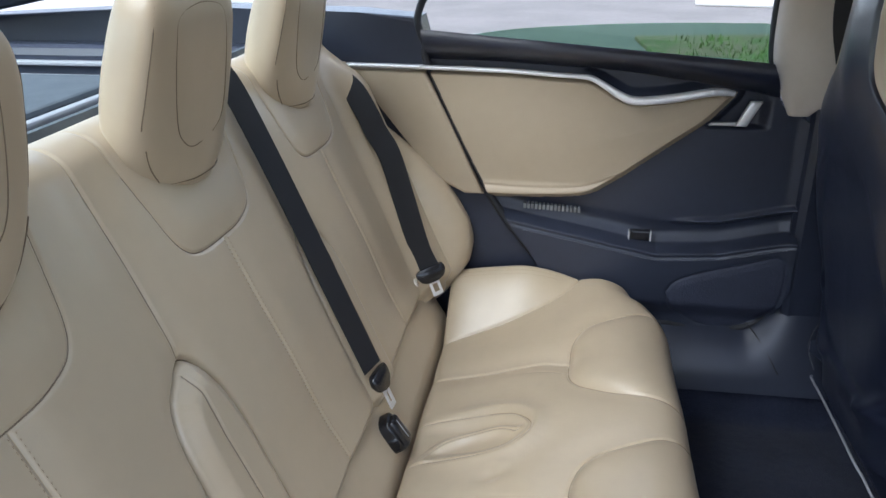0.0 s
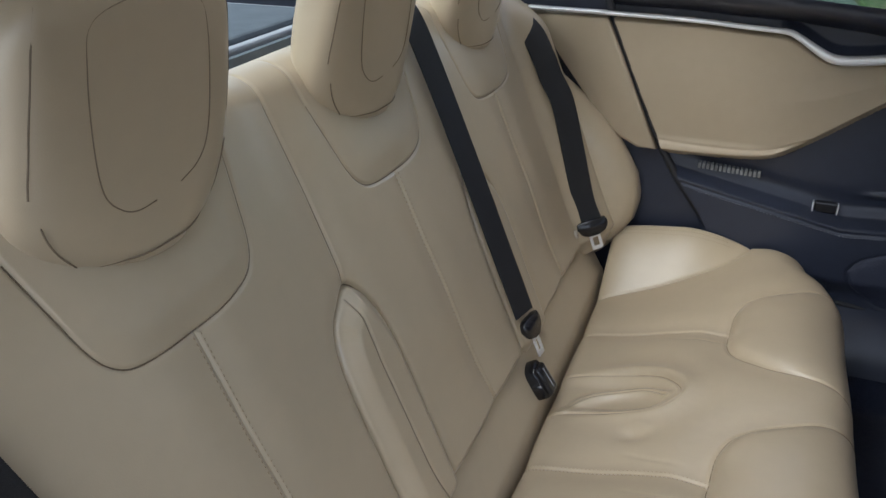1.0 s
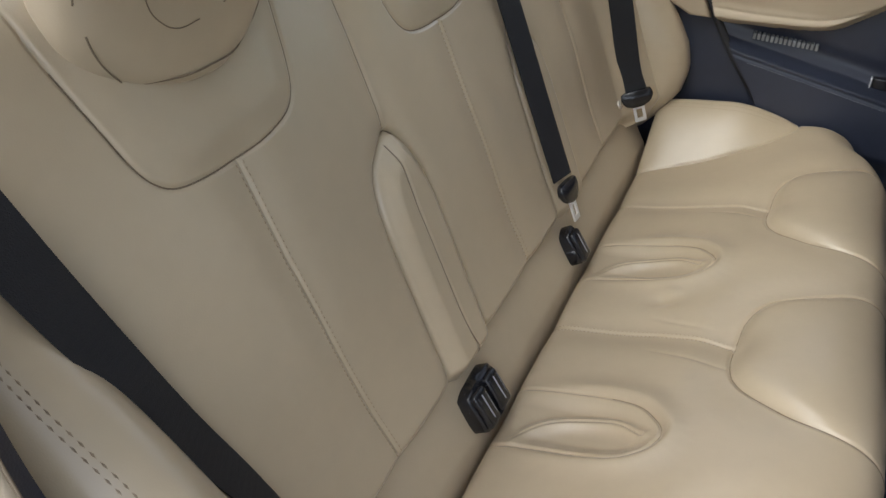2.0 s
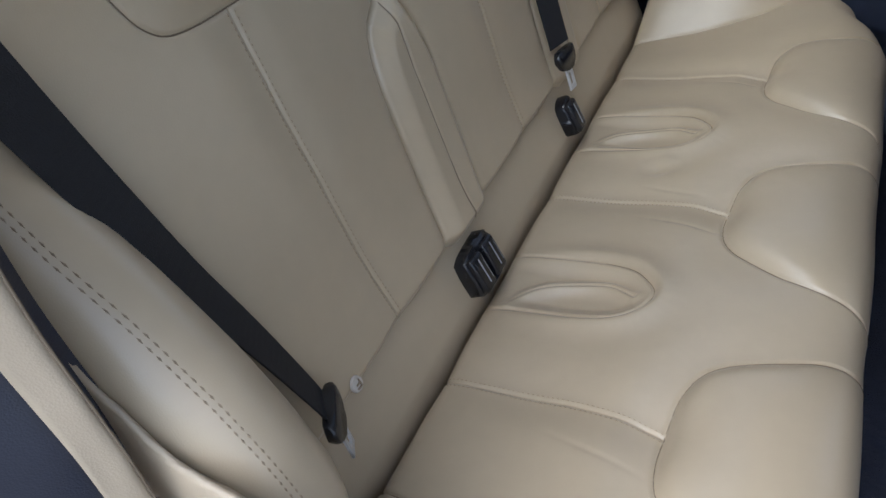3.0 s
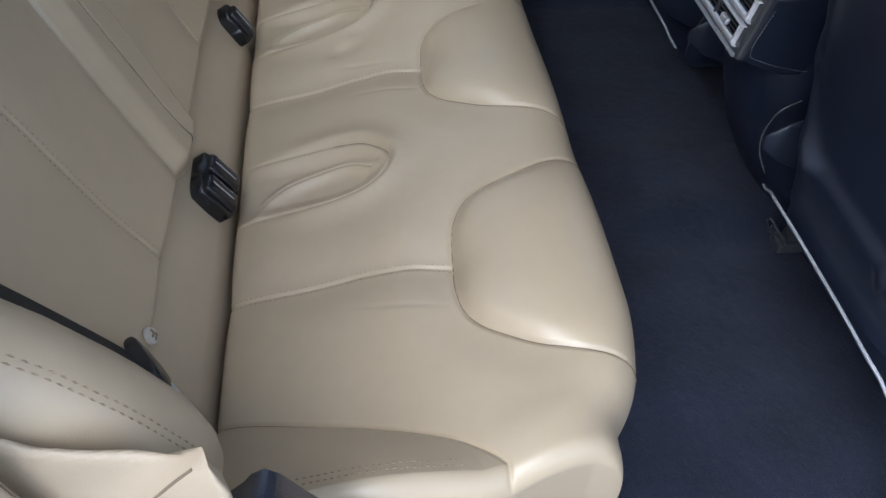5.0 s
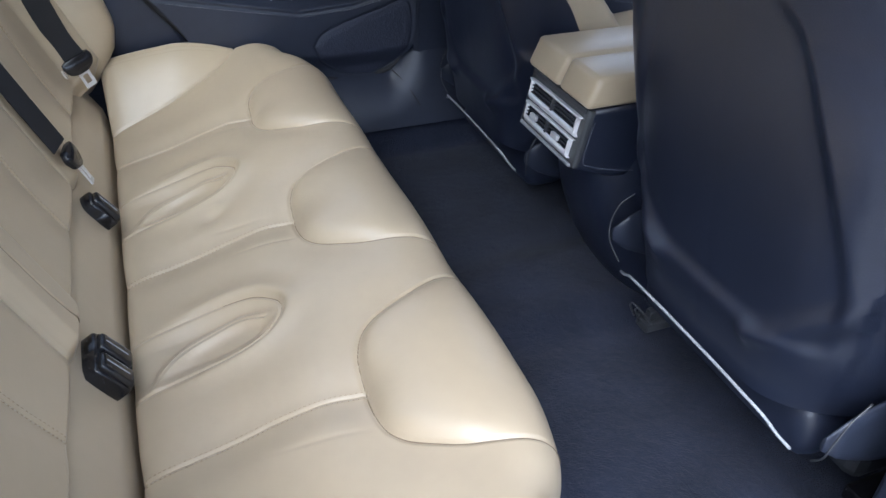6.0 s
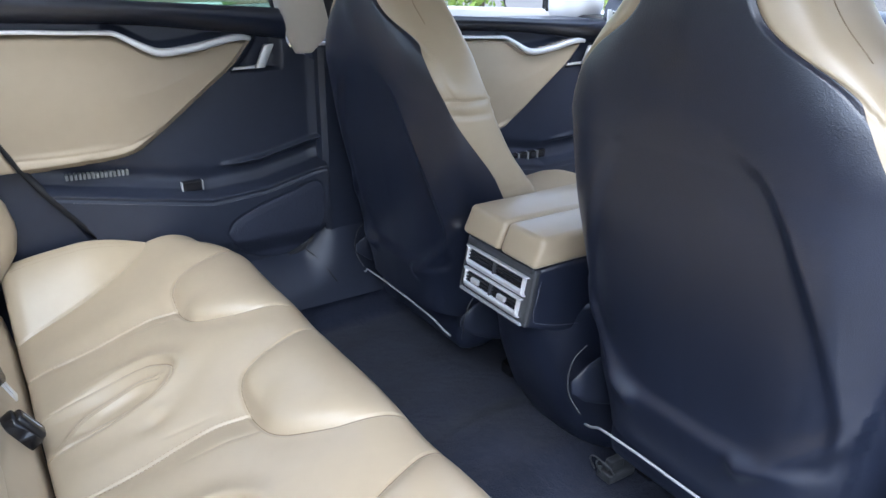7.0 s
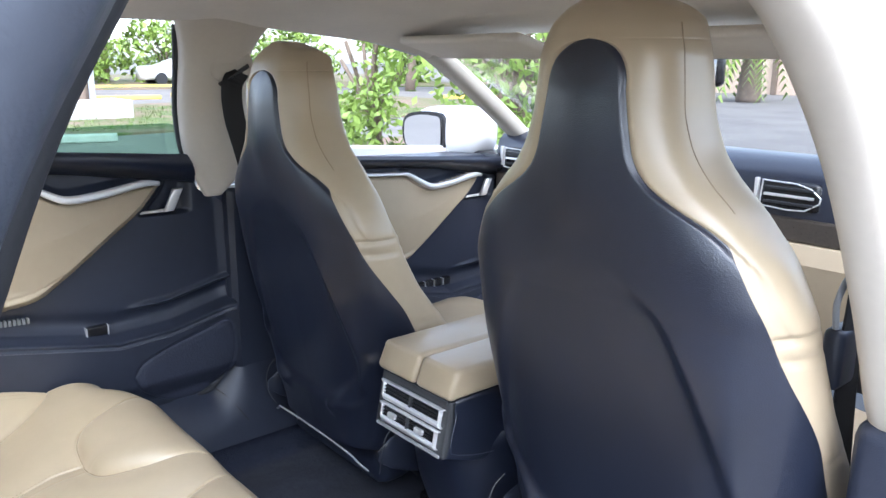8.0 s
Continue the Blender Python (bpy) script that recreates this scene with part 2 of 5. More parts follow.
def stitches(name, lines, surface, material, parent, pitch=0.006, length=0.0042, r=0.0007, lift=0.0004):
    """Threads along lines of a surface: short raised capsules, joined. surface(a, b) -> places, for arrays."""
    verts, faces = [], []
    for line in lines:
        q = spline(line, max(4, int(sum(np.linalg.norm(np.diff(np.array(line), axis=0), axis=1)) / pitch)))
        a, b = q[:-1], q[:-1] + np.diff(q, axis=0) * length / pitch
        p0, p1 = surface(a[:, 0], a[:, 1]), surface(b[:, 0], b[:, 1])
        t = p1 - p0
        t /= np.linalg.norm(t, axis=1)[:, None] + 1e-9
        side = np.cross(t, np.tile((0.05, 0.5, 0.86), (len(t), 1)))
        side /= np.linalg.norm(side, axis=1)[:, None]
        u = np.cross(side, t)
        u *= np.where(u[:, 2:] < 0, -1, 1)
        m = (p0 + p1) / 2
        k = len(verts)
        ring = np.stack([p0, m + side * r + u * lift, m + u * (r + lift), m - side * r + u * lift, p1], 1)
        verts += list(ring.reshape(-1, 3))
        for i in range(len(t)):
            o = k + 5 * i
            faces += [(o, o + 1, o + 2), (o, o + 2, o + 3), (o + 4, o + 2, o + 1), (o + 4, o + 3, o + 2)]
    return tagged(mesh_part(name, verts, faces, material, parent, shade=False), kind="stuff")


# ---- the car's floor, sides and roof ----
FLOOR_Z, GROUND_Z = 0.09, -0.24


def car_floor():
    ob = thing("floor", "dark charcoal carpet floor of the rear footwell", "floor", kind="structure")
    xs, ys = np.linspace(-0.72, 0.70, 90), np.linspace(0.30, 2.1, 90)
    X, Y = np.meshgrid(xs, ys, indexing="ij")
    Z = FLOOR_Z + 0.035 * smooth(0.16, 0.06, np.abs(X)) * smooth(0.55, 0.8, Y) + 0.10 * smooth(-0.64, -0.71, X) + 0.05 * smooth(0.62, 0.69, X)
    Z = Z + 0.0006 * np.sin(X * 60 + 3 * np.sin(Y * 25)) * np.sin(Y * 47)
    mesh_part("carpet", np.stack([X, Y, Z], -1).reshape(-1, 3), [f[::-1] for f in grid_faces(90, 90)], CARPET, ob)
    bm = bmesh.new()
    box(bm, (-0.95, -1.6, -0.06), (0.95, 2.6, 0.05))
    part("underbody", bm, RUBBER, ob)
    return ob


car_floor()

# ---- rear seat ----
SEATS = (-0.40, 0.0, 0.40)
CUSHION = spline([(0.012, 0.215), (0.004, 0.262), (0.016, 0.294), (0.13, 0.333), (0.26, 0.385), (0.340, 0.409), (0.400, 0.414), (0.445, 0.397), (0.468, 0.350), (0.468, 0.26), (0.450, 0.11)], 300)
_ds = np.concatenate([[0], np.cumsum(np.linalg.norm(np.diff(CUSHION, axis=0), axis=1))])


BIGHT = float(np.interp(0.285, CUSHION[:40, 1], _ds[:40])) - 0.012


def pad_outline(c):
    return spline([(c + a, v) for a, v in ((-0.138, 0.52), (-0.125, 0.44), (-0.109, 0.39), (-0.094, 0.34), (-0.074, 0.307), (-0.042, 0.290), (-0.010, 0.283), (0.035, 0.279), (0.080, 0.284), (0.105, 0.296), (0.124, 0.316), (0.150, 0.358), (0.163, 0.392), (0.170, 0.42), (0.176, 0.46), (0.180, 0.52))], 80)


def dimple_outline(c):
    return spline([(c + a, v) for a, v in ((0.054, -0.01), (0.055, 0.09), (0.056, 0.145), (0.052, 0.182), (0.038, 0.208), (0.018, 0.222), (0.0, 0.223), (-0.018, 0.212), (-0.040, 0.188), (-0.053, 0.148), (-0.058, 0.10), (-0.060, -0.01))], 60)


def seat_seam(c):
    """The sewn line in the middle of a place, from the bight to its front pad."""
    return [(c - 0.012, 0.0), (c - 0.010, 0.10), (c - 0.006, 0.17), (c + 0.004, 0.23), (c + 0.018, 0.280)]


def hollow_fold(c):
    """The soft fold inside a hollow."""
    return spline([(c + 0.050, 0.035), (c + 0.024, 0.052), (c + 0.0, 0.085), (c - 0.010, 0.120), (c - 0.011, 0.165), (c + 0.008, 0.200)], 24)


def wing_seam(side):
    return spline([(side * 0.555, -0.02), (side * 0.565, 0.05), (side * 0.600, 0.16), (side * 0.650, 0.25), (side * 0.700, 0.31), (side * 0.76, 0.36)], 30)


WING = spline([(0.555, -0.02), (0.565, 0.05), (0.600, 0.16), (0.650, 0.25), (0.700, 0.31), (0.76, 0.36)], 240)


def cushion_shape(X, S):
    """Places on the cushion for x and the length S along its profile (0 at its back)."""
    y, z = np.interp(S, _ds, CUSHION[:, 0]), np.interp(S, _ds, CUSHION[:, 1])
    e = 0.002
    ty, tz = np.interp(S + e, _ds, CUSHION[:, 0]) - np.interp(S - e, _ds, CUSHION[:, 0]), np.interp(S + e, _ds, CUSHION[:, 1]) - np.interp(S - e, _ds, CUSHION[:, 1])
    l = np.hypot(ty, tz) + 1e-9
    ny, nz = -tz / l, ty / l
    V = S - BIGHT  # length from the bight
    V = V * 0.955
    A = np.abs(X)
    d = np.zeros_like(X)
    for c in SEATS:
        po = pad_outline(c)
        inn = inside(X, V, np.vstack([po, [(c + 0.180, 0.9), (c - 0.138, 0.9)]]))
        dist = from_seam(X, V, po)
        d = d + np.where(inn, 0.012 * (1 - np.exp(-dist / 0.032)), 0) * smooth(0.50, 0.36, V)
        d = d - 0.0030 * np.exp(-(dist / 0.0026) ** 2) * smooth(0.50, 0.42, V) - np.where(inn, 0.0, 0.0085) * np.exp(-(dist / 0.040) ** 2) * smooth(0.2, 0.27, V) * smooth(0.44, 0.34, V) - np.where(inn, 0.0085, 0.0) * np.exp(-(dist / 0.012) ** 2) * smooth(0.2, 0.27, V) * smooth(0.44, 0.34, V)
        seam = from_seam(X, V, seat_seam(c))
        d = d - 0.0028 * np.exp(-(seam / 0.0026) ** 2) - 0.0095 * np.exp(-(seam / 0.038) ** 2) * smooth(-0.05, 0.12, V)
        # the hollow between two neighbouring fronts
        d = d - 0.003 * np.exp(-((X - c - 0.226) / 0.045) ** 2) * smooth(0.26, 0.36, V) * smooth(0.56, 0.40, V)
    for c in (-0.20, 0.20):
        do = dimple_outline(c)
        inn = inside(X, V, do)
        dist = from_seam(X, V, do)
        d = d - np.where(inn, 0.014 * smooth(0.0, 0.030, dist) * smooth(-0.02, 0.12, V), 0) - 0.0030 * np.exp(-(dist / 0.0022) ** 2)
        fold = from_seam(X, V, hollow_fold(c))
        d = d + np.where(inn, 0.010 * np.exp(-(fold / 0.011) ** 2) - 0.003 * np.exp(-(fold / 0.0022) ** 2), 0) * smooth(0.02, 0.08, V)
        d = d + np.where(~inn, 0.011 * (np.exp(-(dist / 0.028) ** 2) - np.exp(-(dist / 0.008) ** 2)), 0) * smooth(0.03, 0.16, V)
    d = d - 0.006 * np.exp(-(((X + 0.085) / 0.016) ** 2 + ((V - 0.165) / 0.02) ** 2)) + 0.003 * np.exp(-(((X + 0.105) / 0.012) ** 2 + ((V - 0.175) / 0.014) ** 2))
    d = d + 0.004 * np.sin(X * 21) * smooth(0.1, 0.2, V) * 0.3
    # wrinkles where people slide in
    for k, (wx, wv, wl) in enumerate(((0.06, 0.235, 0.05), (-0.36, 0.24, 0.05), (0.46, 0.22, 0.04), (-0.03, 0.20, 0.03))):
        d = d - 0.0012 * np.exp(-((X - wx - 0.3 * (V - wv)) / 0.004) ** 2 - ((V - wv) / wl) ** 2)
    # raised outer wings
    ws = np.interp(np.clip(V, -0.02, 0.36), WING[:, 1], WING[:, 0])
    over = np.clip(A - ws, 0, None)
    rise = 0.80 * over - 0.9 * over ** 2
    rise = rise * smooth(0.46, 0.16, V)
    dist = np.minimum(from_seam(X, V, wing_seam(1)), from_seam(X, V, wing_seam(-1)))
    d = d - 0.0032 * np.exp(-(dist / 0.0024) ** 2) * smooth(0.42, 0.3, V)
    z = z + rise
    y = y + ny * d - (0.042 * smooth(0.48, 0.70, A) + 0.016 * smooth(0.58, 0.72, A)) * smooth(0.22, 0.46, V)
    z = z + nz * d
    # outer edge: rounded down, narrower towards the front
    half = np.interp(V, [0.0, 0.10, 0.29, 0.38, 0.44, 0.55], [0.700, 0.700, 0.690, 0.672, 0.660, 0.655])
    return y, z, half


REAR = thing("rear_seat", "tan leather rear bench seat, slightly creased, three integrated headrests", "car seat", (0, 0.2, FLOOR_Z))


def rear_cushion():
    ob = REAR
    U = np.concatenate([np.linspace(-1.22, -1.0, 22, endpoint=False), np.linspace(-1, 1, 860), np.linspace(1.0, 1.22, 23)[1:]])
    S = np.linspace(0, _ds[-1], 340)
    UU, SS = np.meshgrid(U, S, indexing="ij")
    X = np.clip(UU, -1, 1) * 0.72
    y, z, half = cushion_shape(X, SS)
    x = np.clip(UU, -1, 1) * 0.72 * (1 + (half / 0.72 - 1) * smooth(0.78, 1.0, np.abs(np.clip(UU, -1, 1))))
    over = np.clip(np.abs(UU) - 1, 0, None) / 0.22
    ang = np.clip(over / 0.5, 0, 1) * math.pi / 2
    x = x + np.sign(UU) * 0.022 * np.sin(ang)
    z = z - 0.022 * (1 - np.cos(ang)) - np.clip(over - 0.5, 0, None) * 2 * np.clip(z - 0.10, 0, None)
    P = np.stack([x, y, z], -1)
    V = (SS - BIGHT) * 0.955
    reg = np.zeros(X.shape, int)
    for i, c in enumerate(SEATS):
        reg[inside(X, V, np.vstack([pad_outline(c), [(c + 0.180, 0.9), (c - 0.138, 0.9)]])) & (V < 0.52)] = i + 1
    for i, c in enumerate((-0.20, 0.20)):
        reg[inside(X, V, dimple_outline(c)) & (V > 0.0)] = 4 + i
    ws = np.interp(np.clip(V, -0.02, 0.36), WING[:, 1], WING[:, 0])
    reg[(np.abs(UU) * 0.72 > ws) & (V < 0.33) & (reg == 0) & (UU < 0)] = 6
    reg[(np.abs(UU) * 0.72 > ws) & (V < 0.33) & (reg == 0) & (UU > 0)] = 7
    names = {0: ("cushion_cover", TAN, ""), 6: ("wing_panel", TAN, ""), 7: ("wing_panel", TAN, "")}
    names.update({k: ("front_pad", TAN, "") for k in (1, 2, 3)})
    names.update({k: ("hollow_panel", TAN, "") for k in (4, 5)})
    for m in split_sheet(P, reg, names, ob, flip=False):
        m.matrix_parent_inverse = Matrix.Translation((0, -0.2, -FLOOR_Z))
    off = BIGHT

    def surf(a, b):
        yy, zz, _ = cushion_shape(a, b / 0.955 + off)
        return np.stack([a, yy, zz], -1)

    def wing_surf(a, b):
        yy, zz, hh = cushion_shape(a, b / 0.955 + off)
        return np.stack([a * (1 + (hh / 0.72 - 1) * smooth(0.78, 1.0, np.abs(a) / 0.72)), yy, zz + 0.0008], -1)
    lines = [pad_outline(c)[:-2] for c in SEATS] + [dimple_outline(c)[22:42] for c in (-0.20, 0.20)] + [wing_seam(1)[2:24], wing_seam(-1)[2:24]]
    for line in lines:
        tube("sewn_seam", (surf(line[:, 0], line[:, 1]) + np.array((0, 0, 0.0003))).tolist(), 0.0007, SEAM, ob, "thin sewn seam", n=120, ring=5).matrix_parent_inverse = Matrix.Translation((0, -0.2, -FLOOR_Z))
    for c in SEATS:
        st = stitches("stitching", [[(a - 0.005, v) for a, v in seat_seam(c)], [(a + 0.005, v) for a, v in seat_seam(c)]], surf, THREAD, ob)
        st.matrix_parent_inverse = Matrix.Translation((0, -0.2, -FLOOR_Z))
    for sd in (-1, 1):
        st = stitches("stitching", [[(sd * 0.702, 0.03), (sd * 0.702, 0.15), (sd * 0.703, 0.27)], [(sd * 0.711, 0.03), (sd * 0.711, 0.15), (sd * 0.712, 0.27)]], wing_surf, THREAD, ob)
        st.matrix_parent_inverse = Matrix.Translation((0, -0.2, -FLOOR_Z))
    return ob


rear_cushion()

# the backrest leans on the plane y = 0.119 - 0.42 z
BACKS = (-0.428, -0.008, 0.418)
BN = np.array((0.0, 0.922, 0.387))
BT = np.array((0.0, -0.387, 0.922))


def back_base(X, Z):
    return np.stack([X, 0.119 - 0.42 * Z, Z], -1)


def patch_outline(c):
    return [(c + s * a, z) for s, a, z in ((-1, 0.140, 0.925), (-1, 0.131, 0.880), (-1, 0.118, 0.830), (-1, 0.110, 0.803), (-1, 0.099, 0.783), (-1, 0.078, 0.769), (-1, 0.03, 0.761), (1, 0.03, 0.761), (1, 0.078, 0.766), (1, 0.099, 0.779), (1, 0.110, 0.800), (1, 0.118, 0.830), (1, 0.131, 0.880), (1, 0.140, 0.925))]


def filler_outline(s):
    return [(s * a - (0.030 if s < 0 else 0.0), z) for a, z in ((0.262, 0.36), (0.263, 0.50), (0.263, 0.58), (0.257, 0.63), (0.241, 0.662), (0.217, 0.676), (0.185, 0.688), (0.170, 0.680), (0.158, 0.657), (0.146, 0.614), (0.142, 0.54), (0.144, 0.36))]


def back_seam(c, a=0.0):
    return [(c + 0.008 + a, 0.757), (c + 0.008 + a, 0.66), (c + 0.003 + a, 0.56), (c - 0.010 + a, 0.46), (c - 0.020 + a, 0.39)]


def back_lift(X, Z):
    """How far the backrest stands out from its plane."""
    A = np.abs(X)
    d = np.zeros_like(X)
    for c in BACKS:
        po = patch_outline(c)
        inn = inside(X, Z, np.array(po))
        dist = from_seam(X, Z, spline(po, 60))
        d = d + np.where(inn, 0.003 * smooth(0, 0.03, dist) + 0.018 * smooth(0.82, 0.94, Z) * smooth(0, 0.09, dist), 0) - 0.0030 * np.exp(-(dist / 0.0019) ** 2)
        seam = from_seam(X, Z, back_seam(c))
        d = d - 0.0028 * np.exp(-(seam / 0.0020) ** 2) - 0.004 * np.exp(-(seam / 0.03) ** 2)
        d = d + 0.010 * np.exp(-((X - c) / 0.13) ** 2) * smooth(0.45, 0.6, Z)
    for s in (-1, 1):
        fo = filler_outline(s)
        inn = inside(X, Z, np.array(fo))
        dist = from_seam(X, Z, spline(fo, 60))
        d = d + np.where(inn, 0.012 * smooth(0, 0.030, dist), 0) - 0.0080 * np.exp(-(dist / 0.0028) ** 2) - 0.004 * np.exp(-(dist / 0.014) ** 2)
        mid = from_seam(X, Z, [(s * 0.200 - (0.030 if s < 0 else 0), 0.676), (s * 0.208 - (0.030 if s < 0 else 0), 0.60), (s * 0.206 - (0.030 if s < 0 else 0), 0.45), (s * 0.196 - (0.030 if s < 0 else 0), 0.37)])
        d = d - np.where(inn, 0.002 * np.exp(-(mid / 0.002) ** 2), 0)
        # seat boundary above the filler, up to the shoulder
        up = from_seam(X, Z, [(s * 0.186 - (0.030 if s < 0 else 0), 0.688), (s * 0.183 - (0.030 if s < 0 else 0), 0.80), (s * 0.186 - (0.030 if s < 0 else 0), 0.93)])
        d = d - 0.0035 * np.exp(-(up / 0.0024) ** 2) - 0.006 * np.exp(-(up / 0.03) ** 2)
    # lower edge rolls in
    d = d - 0.030 * smooth(0.402, 0.366, Z)
    # outer edges curl forward
    d = d + np.where(X < 0, 0.060, 0.0) * smooth(0.555, 0.640, np.abs(X + 0.02)) * smooth(0.93, 0.80, Z)
    return d


def rear_backrest():
    ob = REAR
    inv = Matrix.Translation((0, -0.2, -FLOOR_Z))
    xs = np.linspace(-0.665, 0.635, 800)
    T = np.concatenate([np.linspace(0.366, 0.905, 330), np.linspace(0.908, 1.0, 30)])
    X, TT = np.meshgrid(xs, T, indexing="ij")
    Z = np.minimum(TT, 0.905)
    d = back_lift(X, Z)
    a = np.clip((TT - 0.905) / 0.095, 0, 1) * 2.6
    B = back_base(X, Z)
    P = B + BN * (d + -0.05 * (1 - np.cos(np.minimum(a, math.pi / 2))) - 0.06 * np.clip(a - 1.5, 0, None))[..., None] + BT * (0.045 * np.sin(np.minimum(a, 2.6)))[..., None]
    reg = np.zeros(X.shape, int)
    for i, c in enumerate(BACKS):
        reg[inside(X, TT, np.array(patch_outline(c)))] = 1 + i
    for i, s in enumerate((-1, 1)):
        reg[inside(X, TT, np.array(filler_outline(s)))] = 4 + i
    names = {0: ("back_cover", TAN, "")}
    names.update({k: ("shoulder_panel", TAN, "") for k in (1, 2, 3)})
    names.update({k: ("filler_pad", TAN, "") for k in (4, 5)})
    for m in split_sheet(P, reg, names, ob):
        m.matrix_parent_inverse = inv
    # back side
    bm = bmesh.new()
    prism(bm, [(-0.08, 0.30), (-0.345, 0.93), (-0.38, 0.92), (-0.16, 0.30)], 1.20, "x", -0.60)
    part("back_panel", bm, SHELF, ob).matrix_parent_inverse = inv
    # bolsters
    for s in (-1, 1):
        sec = []
        for k in range(28):
            t = k / 27
            z = 0.32 + t * 0.54
            crest = float(np.interp(z, [0.32, 0.35, 0.40, 0.45, 0.50, 0.55, 0.60, 0.655, 0.70, 0.74, 0.82, 0.86], [-0.02, 0.010, 0.042, 0.052, 0.040, 0.012, -0.026, -0.080, -0.138, -0.178, -0.210, -0.225]))
            e = math.sqrt(max(0.02, 1 - max(0, (t - 0.80) / 0.21) ** 2)) * min(1, 0.75 + 4 * t)
            h = 0.085
            sec.append(((s * 0.704 - 0.008, crest - h * e, z), (s * 0.056 * e, 0, 0), (0, h * e, 0.3 * h * e), 2.2))
        b = loft("bolster", sec, TAN, ob, ring=56)
        b.matrix_parent_inverse = inv

        def on_bolster(q, t, sec=sec):
            k = np.linspace(0, 1, 28)
            c, aa, bb = (np.stack([np.interp(t, k, [v[w][h] for v in sec]) for h in range(3)], -1) for w in range(3))
            co, si = np.cos(q)[:, None], np.sin(q)[:, None]
            return c + aa * np.sign(co) * np.abs(co) ** (2 / 2.3) + bb * np.abs(si) ** (2 / 2.3)
        stitches("stitching", [[(1.27, 0.06), (1.29, 0.30), (1.34, 0.7), (1.40, 0.95)], [(1.36, 0.06), (1.38, 0.30), (1.43, 0.7), (1.49, 0.95)]], on_bolster, THREAD, ob, pitch=0.0115, length=0.0088, r=0.0009).matrix_parent_inverse = inv
    # headrests: tapered lobes that grow out of the shoulder panels
    zt = np.array([0.840, 0.850, 0.865, 0.885, 0.905, 0.935, 0.98, 1.03, 1.06, 1.078, 1.088, 1.092])
    wt = np.array([0.050, 0.078, 0.100, 0.115, 0.122, 0.124, 0.120, 0.113, 0.104, 0.090, 0.068, 0.028])
    ft = np.array([-0.2140, -0.2105, -0.2080, -0.2060, -0.2045, -0.2020, -0.196, -0.189, -0.188, -0.194, -0.206, -0.222])
    bt = np.array([-0.28, -0.285, -0.29, -0.295, -0.296, -0.293, -0.280, -0.262, -0.252, -0.246, -0.240, -0.232])
    xt = np.array([2.0, 2.0, 2.0, 2.1, 2.3, 2.8, 3.6, 4.4, 4.6, 4.6, 4.6, 4.6])

    def on_head(c, x, z, out=0.0):
        hw, fr, bk = (np.interp(z, zt, v) for v in (wt, ft, bt))
        u = np.minimum(np.abs(x) / hw, 0.999)
        return (c + x, (fr + bk) / 2 + (fr - bk) / 2 * (1 - u ** np.interp(z, zt, xt)) ** (1 / np.interp(z, zt, xt)) + out, z)
    for c in BACKS:
        rows = spline(np.stack([zt, wt, ft, bt], -1), 60)
        sec = [((c, (fr + bk) / 2, z), (hw, 0, 0), (0, (fr - bk) / 2, 0), float(np.interp(z, zt, xt))) for z, hw, fr, bk in rows]
        loft("headrest", sec, TAN, ob, ring=96).matrix_parent_inverse = inv
        mark = [on_head(c, x, z, 0.0002) for x, z in ((-0.020, 0.897), (-0.046, 0.906), (-0.062, 0.924), (-0.068, 0.96), (-0.067, 1.015), (-0.058, 1.045), (-0.02, 1.056), (0.02, 1.056), (0.058, 1.045), (0.067, 1.015), (0.068, 0.96), (0.063, 0.918), (0.050, 0.899), (0.034, 0.891), (0.012, 0.892))]
        tube("outline_seam", mark, 0.0006, SEAM, ob, "thin sewn outline", n=110, ring=6).matrix_parent_inverse = inv
        up = [0.905, 0.893, 0.878, 0.863, 0.854]
        lobe = [on_head(c, -0.90 * float(np.interp(z, zt, wt)), z, 0.0015) for z in up] + [on_head(c, x, 0.849, 0.0015) for x in (-0.035, 0.0, 0.035)] + [on_head(c, 0.90 * float(np.interp(z, zt, wt)), z, 0.0015) for z in up[::-1]]
        tube("lobe_seam", lobe, 0.0008, SEAM, ob, n=90, ring=6).matrix_parent_inverse = inv
        for sd in (-1, 1):
            edge = [on_head(c, sd * float(np.interp(z, zt, wt)) * 0.93, z, 0.0001) for z in np.linspace(0.93, 1.075, 14)]
            tube("edge_seam", edge, 0.0008, SEAM, ob, n=60, ring=6).matrix_parent_inverse = inv
    off = lambda a, b: back_base(a, b) + BN * back_lift(a, b)[:, None]
    lines = [patch_outline(c)[1:-1] for c in BACKS] + [filler_outline(s) for s in (-1, 1)]
    for s in (-1, 1):
        k = 0.030 if s < 0 else 0.0
        lines += [[(s * 0.200 - k, 0.676), (s * 0.208 - k, 0.63), (s * 0.208 - k, 0.55), (s * 0.206 - k, 0.45), (s * 0.196 - k, 0.39)], [(s * 0.186 - k, 0.688), (s * 0.183 - k, 0.80), (s * 0.186 - k, 0.90)]]
    for line in lines:
        q = spline(line, 70)
        tube("sewn_seam", (off(q[:, 0], q[:, 1]) + BN * 0.0004).tolist(), 0.0008, SEAM, ob, "thin sewn seam", n=140, ring=5).matrix_parent_inverse = inv
    for c in BACKS:
        stitches("stitching", [back_seam(c, -0.005), back_seam(c, 0.005)], off, THREAD, ob).matrix_parent_inverse = inv
    return ob


rear_backrest()


